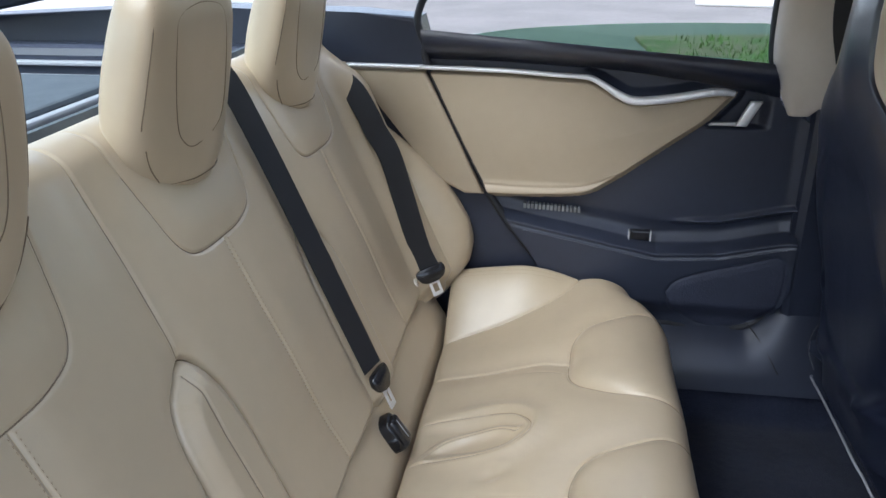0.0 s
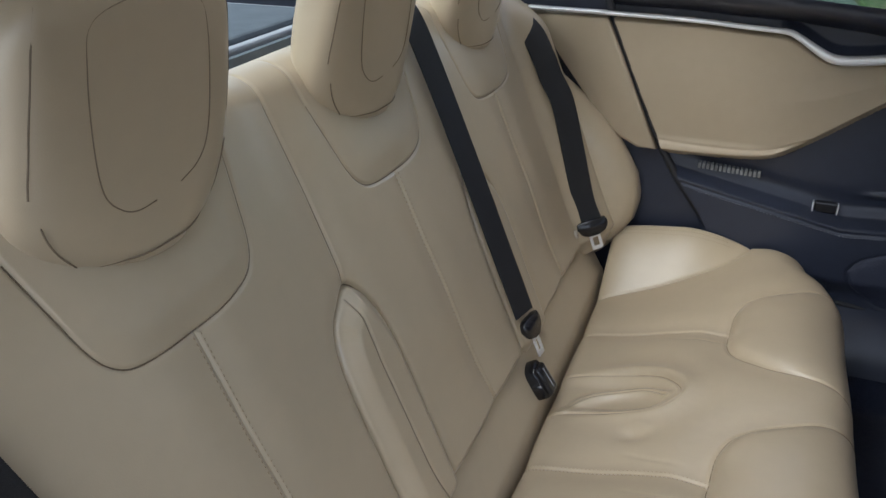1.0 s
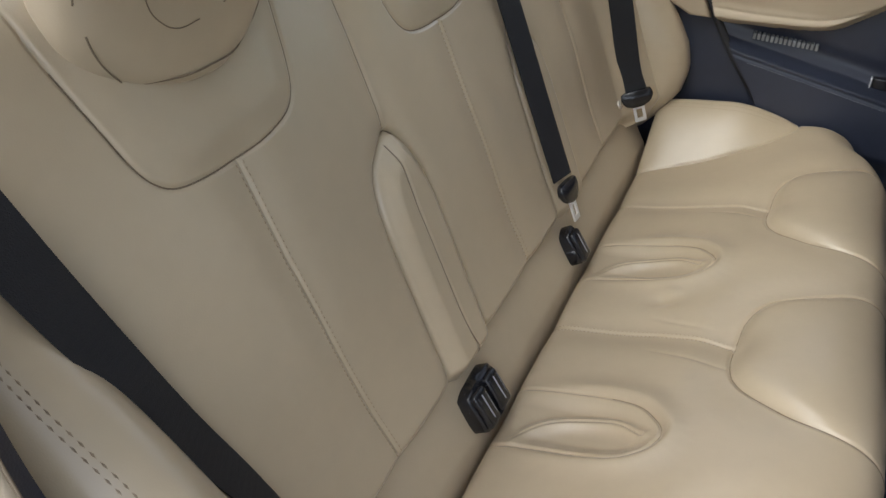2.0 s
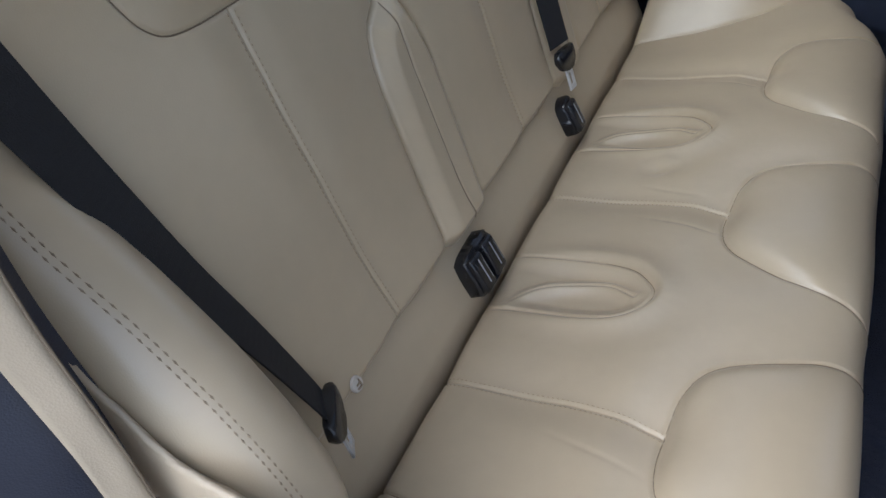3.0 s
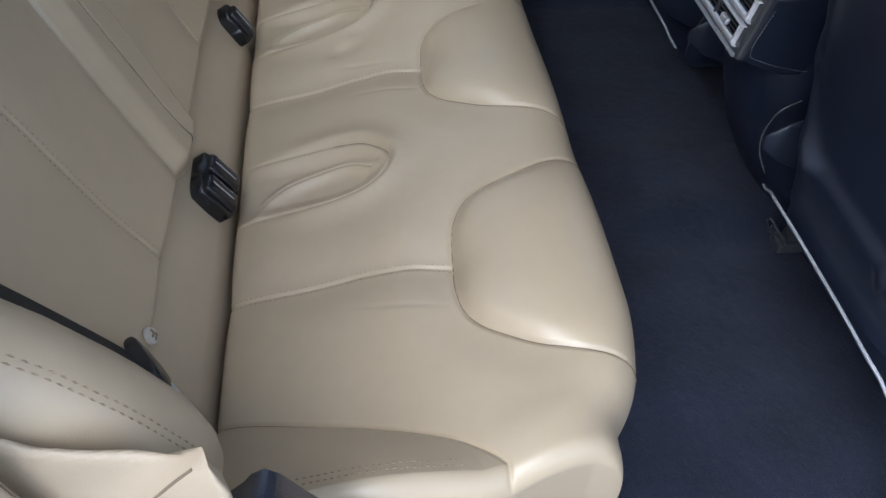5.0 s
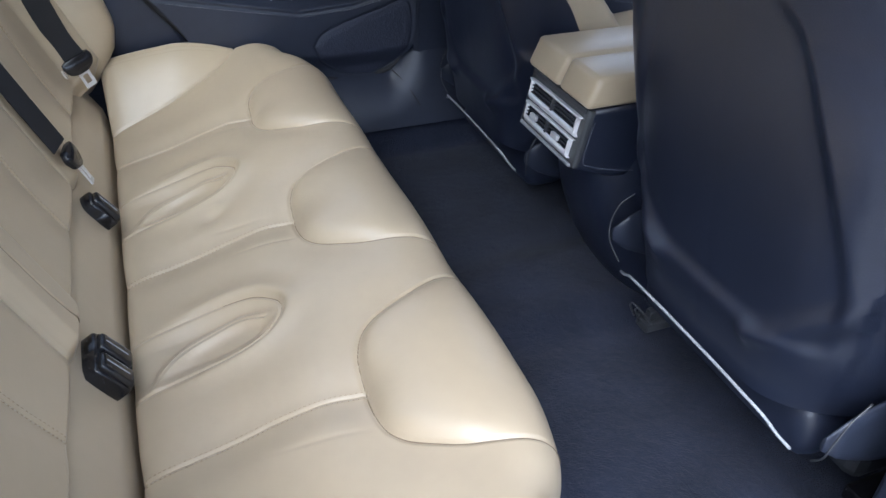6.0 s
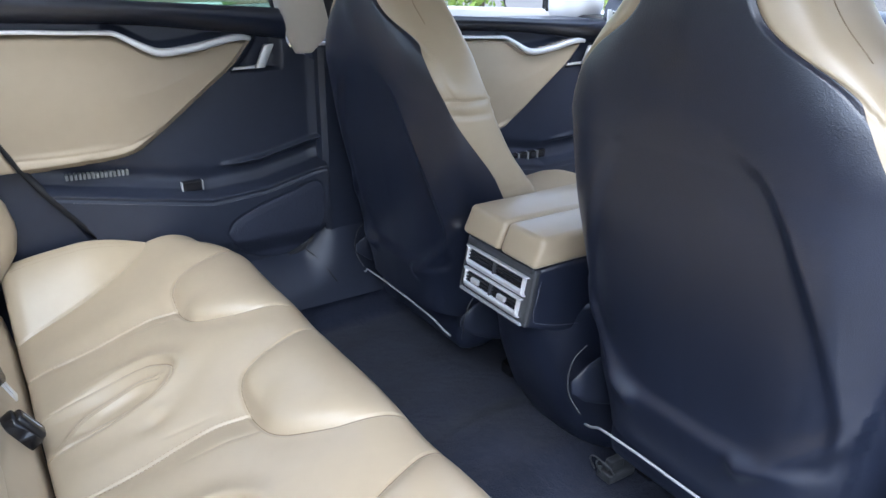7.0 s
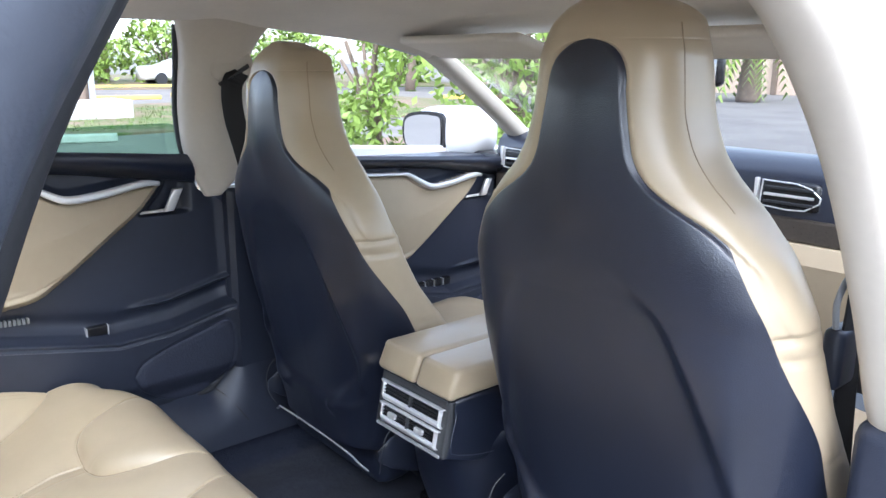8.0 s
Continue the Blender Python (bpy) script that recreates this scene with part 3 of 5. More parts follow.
def seat_strip():
    xs = np.linspace(-0.67, 0.67, 160)
    v = np.linspace(0, 1, 24)
    X, V = np.meshgrid(xs, v, indexing="ij")
    Y = -0.072 + 0.070 * V + 0.004 * smooth(0.8, 1.0, V)
    Z = 0.402 - 0.110 * V + 0.005 * np.sin(V * math.pi) + 0.0015 * np.sin(X * 40) * V - 0.05 * smooth(0.86, 1.0, V)
    for c in (-0.245, 0.0, 0.245, 0.40):
        Z = Z - 0.003 * np.exp(-((X - c) / 0.004) ** 2) * (1 if c in (0.245, -0.245) else 0.3)
    ob = REAR
    reg = np.where(X < -0.245, 1, np.where(X < 0.245, 2, 3))
    for m in split_sheet(np.stack([X, Y, Z], -1), reg, {k: ("valance_panel", TAN, "") for k in (1, 2, 3)}, ob):
        m.matrix_parent_inverse = Matrix.Translation((0, -0.2, -FLOOR_Z))
    return ob


seat_strip()


# ---- front seats ----
SEAT_BACK = spline([(0.0, 0.0), (0.45, 0.002), (0.66, 0.011), (0.82, 0.032), (0.93, 0.062), (0.985, 0.100), (1.0, 0.142), (0.97, 0.195), (0.86, 0.215), (0.70, 0.195), (0.50, 0.165), (0.0, 0.150)], 121)


def front_seat(c, dy, dz, broad, name_label):
    ob = thing("front_seat", name_label, "car seat", (c, 0.9, FLOOR_Z), group="front seats")
    inv = Matrix.Translation((-c, -0.9, -FLOOR_Z))

    def add(o):
        o.matrix_parent_inverse = inv
        return o
    zs = np.concatenate([np.linspace(0.322, 0.80, 90), np.linspace(0.80, 1.06, 90)[1:], np.linspace(1.06, 1.165, 70)[1:]])
    yb = np.interp(zs, [0.29, 0.32, 0.45, 0.65, 0.85, 1.0, 1.10, 1.14, 1.165], [0.770, 0.755, 0.738, 0.703, 0.668, 0.656, 0.662, 0.675, 0.70])
    hw = np.interp(zs, [0.29, 0.33, 0.42, 0.55, 0.70, 0.82, 0.88, 0.93, 0.96, 0.99, 1.03, 1.10, 1.135, 1.155, 1.165], [0.205, 0.225, 0.243, 0.252, 0.256, 0.247, 0.222, 0.180, 0.146, 0.124, 0.110, 0.103, 0.091, 0.068, 0.030])
    dp = np.interp(zs, [0.29, 0.49, 0.59, 0.69, 0.765, 0.83, 0.90, 1.0, 1.08, 1.14, 1.165], [1.85, 1.42, 1.08, 0.78, 0.66, 0.60, 0.58, 0.59, 0.54, 0.46, 0.2])
    k = 21
    yb = np.convolve(np.pad(yb, k // 2, mode="edge"), np.ones(k) / k, "valid")
    dp = np.convolve(np.pad(dp, 4, mode="edge"), np.ones(9) / 9, "valid")
    k = 9
    hw = np.convolve(np.pad(hw, k // 2, mode="edge"), np.ones(k) / k, "valid")
    hw = hw * (1 + (broad - 1) * smooth(0.98, 0.84, zs))
    # half width of the black shell; above its tongue there is only upholstery
    sw = np.interp(zs, [0.29, 0.74, 0.80, 0.87, 0.91, 0.935, 0.955, 0.98, 1.02, 1.06, 1.085, 1.098, 1.105], [0.30, 0.256, 0.240, 0.210, 0.166, 0.118, 0.088, 0.072, 0.064, 0.057, 0.048, 0.035, 0.013])
    sw = sw * (1 + (broad - 1) * smooth(0.98, 0.84, zs))
    sw = np.convolve(np.pad(sw, k // 2, mode="edge"), np.ones(k) / k, "valid")
    # the tongue ends in a round tip
    sw = np.where(zs > 1.055, 0.0575 * np.clip(1 - ((zs - 1.055) / 0.058) ** 2.6, 0.0016, 1) ** (1 / 2.0), sw)
    S = np.linspace(0, 1, 121)
    s_side = S[59]
    rows = []
    for m in range(len(zs)):
        sx = SEAT_BACK[:, 0] * hw[m]
        sb = min(S[50], float(np.interp(sw[m], sx[:53], S[:53])))
        sb = sb + (s_side - sb) * float(smooth(0.90, 0.64, zs[m]))
        u = np.concatenate([np.linspace(0, sb, 80), np.linspace(sb, 1, 61)[1:]])
        x = np.interp(u, S, SEAT_BACK[:, 0]) * hw[m]
        y = np.interp(u, S, SEAT_BACK[:, 1]) * dp[m]
        rows.append(np.stack([np.concatenate([-x[::-1], x[1:]]), np.concatenate([y[::-1], y[1:]]) + yb[m], np.full(279, zs[m])], -1))
    P = np.stack(rows, 1)
    x, y, Z = P[..., 0], P[..., 1], P[..., 2]
    back = (y < yb + 0.06)
    half = [(0.0, 0.872), (0.03, 0.866), (0.058, 0.850), (0.089, 0.830), (0.124, 0.796), (0.156, 0.728), (0.188, 0.632), (0.206, 0.535), (0.205, 0.470), (0.184, 0.430), (0.11, 0.414)]
    panel = spline([(-a, h) for a, h in half[::-1]] + half[1:], 120)
    inn = inside(x, Z, panel)
    dist = from_seam(x, Z, np.vstack([panel, panel[:1]]))
    fade = smooth(0.87, 0.74, Z)
    y = y + np.where(back, np.where(inn, 0.006 * smooth(0, 0.022, dist), 0) * fade, 0)
    y = y - np.where(back, 0.005 * np.exp(-(dist / np.where(inn, 0.018, 0.050)) ** 2), 0) * fade
    y = y - np.where(back, 0.011 * np.exp(-(x / 0.050) ** 2) * smooth(0.86, 0.96, Z) * smooth(1.13, 1.04, Z), 0)
    # ridges at the lower corners of the shell
    for sx in (-1, 1):
        ridge = from_seam(x, Z, spline([(sx * 0.226, 0.540), (sx * 0.205, 0.506), (sx * 0.170, 0.468), (sx * 0.130, 0.432), (sx * 0.100, 0.412)], 20))
        y = y - np.where(back & (x * sx > 0), 0.011 * np.exp(-(ridge / 0.017) ** 2), 0)
    edge = np.abs(np.abs(x) - sw)
    y = y + np.where(back & (Z > 0.70) & (np.abs(x) < hw * 0.97), 0.005 * np.exp(-(edge / 0.004) ** 2) * smooth(1.118, 1.10, Z), 0)
    # seams of the upholstery
    col = np.abs(np.arange(279) - 139)
    front = np.repeat((col > 79)[:, None], len(zs), 1)
    for zc, zw in ((0.800, 0.0035), (0.775, 0.0035), (0.62, 0.003)):
        y = y + np.where(front & (np.abs(x) > hw * 0.80), 0.005 * np.exp(-((Z - zc) / zw) ** 2), 0)
        x = x - np.where(front & (np.abs(x) > hw * 0.80), np.sign(x) * 0.004 * np.exp(-((Z - zc) / zw) ** 2), 0)
    P = np.stack([x + c, y + dy, Z + dz], -1)
    reg = np.zeros((279, len(zs)), int)
    inner = np.abs(np.arange(279) - 138.5) < 79.5
    reg[inner, :] = 1
    reg[:, zs >= 1.1125] = 0
    for m in split_sheet(P, reg, {0: ("upholstery", TAN, "tan leather upholstery"), 1: ("back_shell", BLACK, "black grained vinyl back shell")}, ob):
        add(m)
    # rounded crown
    top = P[:, -1, :]
    cy = float(top[:, 1].mean())
    n = len(top)
    ring2 = np.stack([(top[:, 0] - c) * 0.5 + c, (top[:, 1] - cy) * 0.5 + cy, top[:, 2] + 0.004], -1)
    verts = np.vstack([top, ring2, [[c, cy, top[0, 2] + 0.005]]])
    faces = [(i, i + 1, n + i + 1, n + i) for i in range(n - 1)] + [(n + i, n + i + 1, 2 * n) for i in range(n - 1)]
    add(mesh_part("crown", verts, faces, TAN, ob))
    # sewn seams on the side of the headrest and the bolster
    for sd in (-1, 1):
        for us, z0, z1 in ((0.47, 0.93, 1.13), (0.615, 0.62, 1.13)):
            zz = np.linspace(z0, z1, 26)
            h, d2, y2 = (np.interp(zz, zs, v) for v in (hw, dp, yb))
            line = np.stack([c + sd * np.interp(us, S, SEAT_BACK[:, 0]) * h, np.interp(us, S, SEAT_BACK[:, 1]) * d2 + y2 + dy, zz + dz], -1)
            add(tube("side_seam", line.tolist(), 0.0008, THREAD, ob, "thin sewn seam", n=70, ring=6))
    # bright lower lip of the shell
    lip = [(c + u, 0.740 + dy + 0.35 * max(0.0, abs(u) - 0.13), h + dz) for u, h in ((-0.198, 0.290), (-0.178, 0.299), (-0.157, 0.313), (-0.132, 0.324), (-0.06, 0.327), (0.0, 0.327), (0.06, 0.327), (0.132, 0.324), (0.157, 0.313), (0.178, 0.299), (0.198, 0.290))]
    add(tube("lower_lip", lip, 0.0023, GREY_TRIM, ob, "grey lower edge of the shell", n=80))
    bm = bmesh.new()
    box(bm, (c - 0.19, 0.80 + dy, 0.225 + dz), (c + 0.19, 0.90 + dy, 0.33 + dz), 0.03, 3)
    add(part("rear_skirt", bm, BLACK, ob, "black seat skirt", True))
    for sx in (-1, 1):
        sec = []
        for q in range(16):
            t = q / 15
            sec.append(((c + sx * 0.236, 0.762 + dy + 0.50 * t, 0.340 + dz - 0.05 * t), (0.012 * min(1, 0.3 + 3 * t), 0, 0), (0, 0, 0.066 * math.sqrt(min(1, 0.03 + 4 * t)) - 0.01 * t), 2.2))
        add(loft("side_cover", sec, SOFT_BLACK, ob, "black plastic seat side cover", ring=28))
        rim = [(c + sx * 0.246, 0.80 + dy, 0.404 + dz), (c + sx * 0.248, 0.775 + dy, 0.385 + dz), (c + sx * 0.247, 0.763 + dy, 0.350 + dz), (c + sx * 0.240, 0.765 + dy, 0.318 + dz), (c + sx * 0.222, 0.775 + dy, 0.290 + dz)]
        add(tube("cover_rim", rim, 0.0014, DARK_METAL, ob, "thin pale rim", n=40, ring=6))
    sec = []
    for q in range(20):
        t = q / 19
        yy = 0.90 + t * 0.50
        e = math.sqrt(max(0.05, 1 - max(0, (t - 0.85) / 0.16) ** 2))
        sec.append(((c, yy + dy, 0.36 + dz + 0.05 * t), (0.235 * e, 0, 0), (0, 0, 0.085 * e), 3.2))
    add(loft("seat_cushion", sec, TAN, ob, ring=48))
    bm = bmesh.new()
    box(bm, (c - 0.21, 0.90 + dy, 0.17), (c + 0.21, 1.34 + dy, 0.30 + dz), 0.02)
    add(part("seat_base", bm, RUBBER, ob))
    for sx in (-1, 1):
        bm = bmesh.new()
        box(bm, (c + sx * 0.205 - 0.02, 0.93, 0.105), (c + sx * 0.205 + 0.02, 1.36, 0.135), 0.006)
        add(part("seat_rail", bm, GLOSS_BLACK, ob))
    # the inner rail's end: a small bolted latch with two bent wires
    if c > 0:
        bm = bmesh.new()
        box(bm, (c - 0.262, 0.868, 0.098), (c - 0.226, 0.935, 0.118), 0.004)
        box(bm, (c - 0.254, 0.880, 0.112), (c - 0.236, 0.915, 0.138), 0.004)
        bmesh.ops.create_cone(bm, cap_ends=True, segments=10, radius1=0.006, radius2=0.005, depth=0.008, matrix=Matrix.Translation((c - 0.258, 0.872, 0.122)))
        add(part("rail_latch", bm, DARK_METAL, ob, "small dark metal rail latch"))
        for dx in (0.0, 0.016):
            add(tube("latch_wire", [(c - 0.260 + dx, 0.862, 0.118), (c - 0.262 + dx, 0.850, 0.145), (c - 0.250 + dx, 0.846, 0.160), (c - 0.238 + dx, 0.856, 0.150), (c - 0.236 + dx, 0.872, 0.126)], 0.0018, DARK_METAL, ob, n=24, ring=6))
    return ob


front_seat(-0.415, 0.02, -0.045, 1.06, "driver's front seat, black grained back shell, tan leather")
front_seat(0.415, 0.0, 0.0, 1.0, "front passenger seat, black grained back shell, tan leather")


# ---- doors and side trim on the driver's side ----
def door_panel(ob, oy, oz, rear):
    """Inner face of a door as one relief, split into its panels. oy, oz: shift of the front door against the rear one."""
    y0, y1 = (-0.06, 0.735) if rear else (-0.14, 0.90)
    ys, zs = np.linspace(y0, y1, 380 if rear else 240), np.linspace(0.17, 0.938, 370 if rear else 225)
    Y, Z = np.meshgrid(ys, zs, indexing="ij")
    trim = spline([(-0.30, 0.862), (-0.10, 0.860), (0.105, 0.855), (0.20, 0.849), (0.282, 0.844), (0.300, 0.838), (0.335, 0.818), (0.363, 0.804), (0.390, 0.801), (0.453, 0.808), (0.533, 0.822), (0.580, 0.816)], 80)
    insert = np.vstack([trim, spline([(0.575, 0.806), (0.53, 0.755), (0.465, 0.705), (0.40, 0.655), (0.345, 0.615), (0.29, 0.588), (0.20, 0.580), (0.085, 0.578), (-0.02, 0.585), (-0.30, 0.60)], 50)])
    inn = inside(Y, Z, insert)
    dist = from_seam(Y, Z, np.vstack([insert, insert[:1]]))
    X = np.full(Y.shape, -0.735)
    X = X + np.where(inn, 0.022 * smooth(0, 0.016, dist) + 0.006 * smooth(0.02, 0.12, dist), 0)
    lip = from_seam(Y, Z, spline([(-0.3, 0.625), (0.08, 0.608), (0.20, 0.606), (0.29, 0.612), (0.36, 0.640)], 30))
    X = X + np.where(inn, 0.010 * smooth(0.622, 0.590, Z), 0) - 0.003 * np.exp(-(lip / 0.003) ** 2) * inn
    # sill under the glass, falling towards the front
    low = np.interp(Y, [-0.30, 0.10, 0.28, 0.406, 0.55, 0.67, 0.9], [0.878, 0.871, 0.860, 0.847, 0.826, 0.806, 0.775])
    high = 0.934 - 0.084 * Y if rear else 0.917 - 0.073 * Y
    up = np.clip((Z - low) / (high - low), 0, 1)
    X = X + 0.052 * np.sin(up * math.pi * 0.66) * (Z > low)
    X = X - 0.016 * ((~inn) & (Z > 0.74) & (Z < low + 0.002)) * smooth(0.0, 0.02, dist) * smooth(0.25, 0.30, Y) * smooth(0.655, 0.625, Y) * smooth(0.738, 0.75, Z)
    Z = np.minimum(Z, high)
    # pocket ledge
    ledge = np.interp(Y, [-0.1, 0.10, 0.30, 0.45, 0.58, 0.72, 0.95], [0.545, 0.540, 0.500, 0.470, 0.478, 0.510, 0.53])
    X = X + 0.030 * smooth(0.012, -0.006, Z - ledge) * smooth(0.30, 0.36, Z) * (~inn)
    X = X - 0.012 * np.exp(-((Z - ledge - 0.035) / 0.022) ** 2) * (~inn)
    X = X + 0.012 * np.exp(-((Z - ledge - 0.062) / 0.006) ** 2) * smooth(0.46, 0.55, Y) * (~inn)
    st = np.abs(Z - ledge + 0.012)
    X = X - 0.0025 * np.exp(-(st / 0.003) ** 2) * (~inn)
    grille = spline([(0.479, 0.376), (0.50, 0.405), (0.56, 0.430), (0.64, 0.452), (0.705, 0.470), (0.722, 0.44), (0.718, 0.37), (0.69, 0.315), (0.63, 0.285), (0.56, 0.290), (0.50, 0.33), (0.479, 0.376)], 60)
    gin = inside(Y, Z, grille)
    gd = from_seam(Y, Z, grille)
    X = X + np.where(gin, 0.003 * smooth(0, 0.02, gd), 0) - 0.003 * np.exp(-(gd / 0.003) ** 2)
    if rear:
        X = X + 0.006 * smooth(0.70, 0.735, Y)
    reg = np.zeros(Y.shape, int)
    reg[inn] = 1
    reg[gin] = 2
    reg[Z > low - 0.003] = 3
    cut = np.interp(Z, [0.17, 0.456, 0.58, 0.85, 0.95], [0.33, 0.176, 0.085, -0.045, -0.06])
    if rear:
        reg[Y < cut] = -1
        reg[Y > np.interp(Z, [0.75, 0.79, 0.87, 0.95], [0.735, 0.668, 0.634, 0.60])] = -1
        reg[Z < np.interp(Y, [0.30, 0.46, 0.52, 0.56, 0.62, 0.68, 0.715, 0.735], [0.30, 0.290, 0.282, 0.276, 0.278, 0.300, 0.340, 0.400])] = -1
    P = np.stack([X, Y + oy, Z + oz], -1)
    split_sheet(P, reg, {0: ("lower_panel", SOFT_BLACK, "black soft-touch panel"), 1: ("insert", TAN_TRIM, "tan leather insert"), 2: ("speaker_grille", GRILLE, "dark speaker grille"), 3: ("sill", BLACK, "black leather window sill")}, ob, flip=True)
    rows = []
    for y, z in trim[(20 if rear else 0)::2]:
        wide = float(np.interp(y, [0.26, 0.31, 0.36, 0.46, 0.54, 0.57, 0.58], [0.0042, 0.006, 0.0085, 0.0085, 0.0075, 0.005, 0.002]))
        rows.append((-0.712 + 0.010 * float(smooth(0.28, 0.38, y)) * float(smooth(0.585, 0.53, y)), y + oy, z + oz, wide, 0.009))
    moulding("chrome_trim", rows, CHROME, ob, "satin chrome trim strip widening into the door pull")
    bm = bmesh.new()
    prism(bm, [(0.604 + oy, 0.801 + oz), (0.628 + oy, 0.801 + oz), (0.603 + oy, 0.750 + oz), (0.581 + oy, 0.750 + oz)], 0.014, "x", -0.730, 0.004, 2)
    part("release_lever", bm, CHROME, ob, "satin chrome release lever", True)
    bm = bmesh.new()
    prism(bm, [(0.530 + oy, 0.748 + oz), (0.536 + oy, 0.754 + oz), (0.590 + oy, 0.755 + oz), (0.588 + oy, 0.748 + oz)], 0.010, "x", -0.738, 0.002)
    part("lever_surround", bm, CHROME, ob)
    for k in range(1 if rear else 4):
        bm = bmesh.new()
        yy = 0.395 + oy + (0.0 if rear else 0.034 * k - 0.05)
        box(bm, (-0.752, yy, 0.484 + oz), (-0.733, yy + (0.044 if rear else 0.026), 0.508 + oz), 0.004)
        part("window_switch", bm, GLOSS_BLACK, ob)
    for dy in ((0.391, 0.437) if rear else (0.335, 0.37, 0.405, 0.44)):
        bm = bmesh.new()
        box(bm, (-0.746, dy + oy, 0.485 + oz), (-0.730, dy + oy + 0.0028, 0.507 + oz), 0.001)
        part("switch_rim", bm, CHROME, ob)
    # pale ribbed lens under the insert
    bm = bmesh.new()
    for k in range(15):
        box(bm, (-0.752, 0.158 + oy + 0.0085 * k, 0.549 + oz - 0.0004 * k), (-0.731, 0.1645 + oy + 0.0085 * k, 0.562 + oz - 0.0004 * k), 0.002)
    part("reflector", bm, LENS, ob, "small clear ribbed reflector")

    def on_door(p, q):
        i = np.clip(np.searchsorted(ys, p - oy), 0, len(ys) - 1)
        k = np.clip(np.searchsorted(zs, q - oz), 0, len(zs) - 1)
        return np.stack([X[i, k] + 0.0012, p, q], -1)
    line = [(y + oy, float(np.interp(y, [-0.1, 0.10, 0.30, 0.45, 0.58, 0.72, 0.95], [0.545, 0.540, 0.500, 0.470, 0.478, 0.510, 0.53])) - 0.019 + oz) for y in np.linspace(0.16 if rear else 0.0, 0.72, 16)]
    stitches("stitching", [line], on_door, GREY_TRIM, ob, pitch=0.007, length=0.005, r=0.0006)


def driver_side():
    d = thing("rear_door", "closed rear door, tan insert, black trim, satin chrome pull", "car door", kind="structure")
    door_panel(d, 0.0, 0.0, True)
    bm = bmesh.new()
    prism(bm, [(-0.05, 0.90), (0.60, 0.860), (0.66, 0.78), (0.735, 0.76), (0.735, 0.42), (0.70, 0.32), (0.62, 0.29), (0.30, 0.29), (0.17, 0.46), (0.08, 0.58)], -0.12, "x", -0.755, 0.01)
    part("door_core", bm, SOFT_BLACK, d)
    bm = bmesh.new()
    prism(bm, [(-0.30, 0.89), (0.735, 0.835), (0.735, 0.0), (0.30, 0.0)], -0.025, "x", -0.89, 0.008)
    part("outer_skin", bm, WHITE_PAINT, d, "white painted door skin")
    bm = bmesh.new()
    box(bm, (-0.80, -0.06, 0.895), (-0.765, 0.66, 0.915), 0.004)
    bmesh.ops.transform(bm, matrix=Matrix.Translation((0, 0, 0.908)) @ Matrix.Rotation(radians(-4.8), 4, "X") @ Matrix.Translation((0, 0, -0.905)), verts=bm.verts)
    part("window_seal", bm, RUBBER, d)
    bm = bmesh.new()
    prism(bm, spline([(-0.02, 0.88), (-0.01, 0.905), (0.12, 0.928), (0.34, 0.941), (0.56, 0.944), (0.655, 0.935), (0.655, 0.86)], 30).tolist(), 0.005, "x", -0.785)
    g = part("glass", bm, GLASS_DARK, d, "lowered green-tinted window glass")
    g.visible_shadow = False
    f = thing("front_door", "closed front door, tan insert, black trim, satin chrome pull", "car door", kind="structure")
    door_panel(f, 0.984, -0.066, False)
    bm = bmesh.new()
    prism(bm, [(0.86, 0.83), (1.95, 0.795), (1.95, 0.05), (0.86, 0.05)], -0.12, "x", -0.755, 0.01)
    part("door_core", bm, SOFT_BLACK, f)
    bm = bmesh.new()
    prism(bm, [(0.745, 0.875), (1.95, 0.80), (1.95, 0.0), (0.745, 0.0)], -0.025, "x", -0.89, 0.008)
    part("outer_skin", bm, WHITE_PAINT, f)
    # dark post and sill between the doors
    bm = bmesh.new()
    box(bm, (-0.80, 0.725, 0.05), (-0.712, 0.87, 0.80), 0.02)
    part("post_trim", bm, SOFT_BLACK, thing("lower_pillar_trim", "black plastic lower centre pillar trim", "trim", kind="structure"))
    bm = bmesh.new()
    prism(bm, [(0.30, 0.24), (0.74, 0.24), (0.80, 0.30), (0.80, 0.05), (0.28, 0.05)], 0.10, "x", -0.80, 0.012)
    part("sill_plate", bm, SOFT_BLACK, thing("door_sill", "black plastic door sill trim with scuff plate", "trim", kind="structure"))
    sill = thing("sill_trim", "smooth black sloping sill trim below the rear door", "trim", kind="structure")
    ys = np.linspace(0.30, 0.95, 50)
    rows = []
    for y in ys:
        top = 0.300 + 0.10 * float(smooth(0.66, 0.76, y))
        rows += list(spline([(-0.775, y, top), (-0.735, y, top - 0.018), (-0.705, y, 0.255 + 0.06 * float(smooth(0.66, 0.76, y))), (-0.676, y, 0.205), (-0.664, y, 0.155)], 14))
    mesh_part("cover", rows, [f[::-1] for f in grid_faces(50, 14)], SOFT_BLACK, sill)
    tube("cover_joint", [(-0.733, 0.665, 0.300), (-0.700, 0.70, 0.262), (-0.672, 0.735, 0.205)], 0.0016, RUBBER, sill, n=20, ring=6)
    tube("door_seal", [(-0.738, 0.40, 0.290), (-0.738, 0.50, 0.283), (-0.738, 0.56, 0.272), (-0.738, 0.62, 0.273), (-0.738, 0.685, 0.297), (-0.738, 0.722, 0.345), (-0.738, 0.742, 0.42), (-0.740, 0.748, 0.60), (-0.742, 0.745, 0.74)], 0.007, RUBBER, sill, n=70)
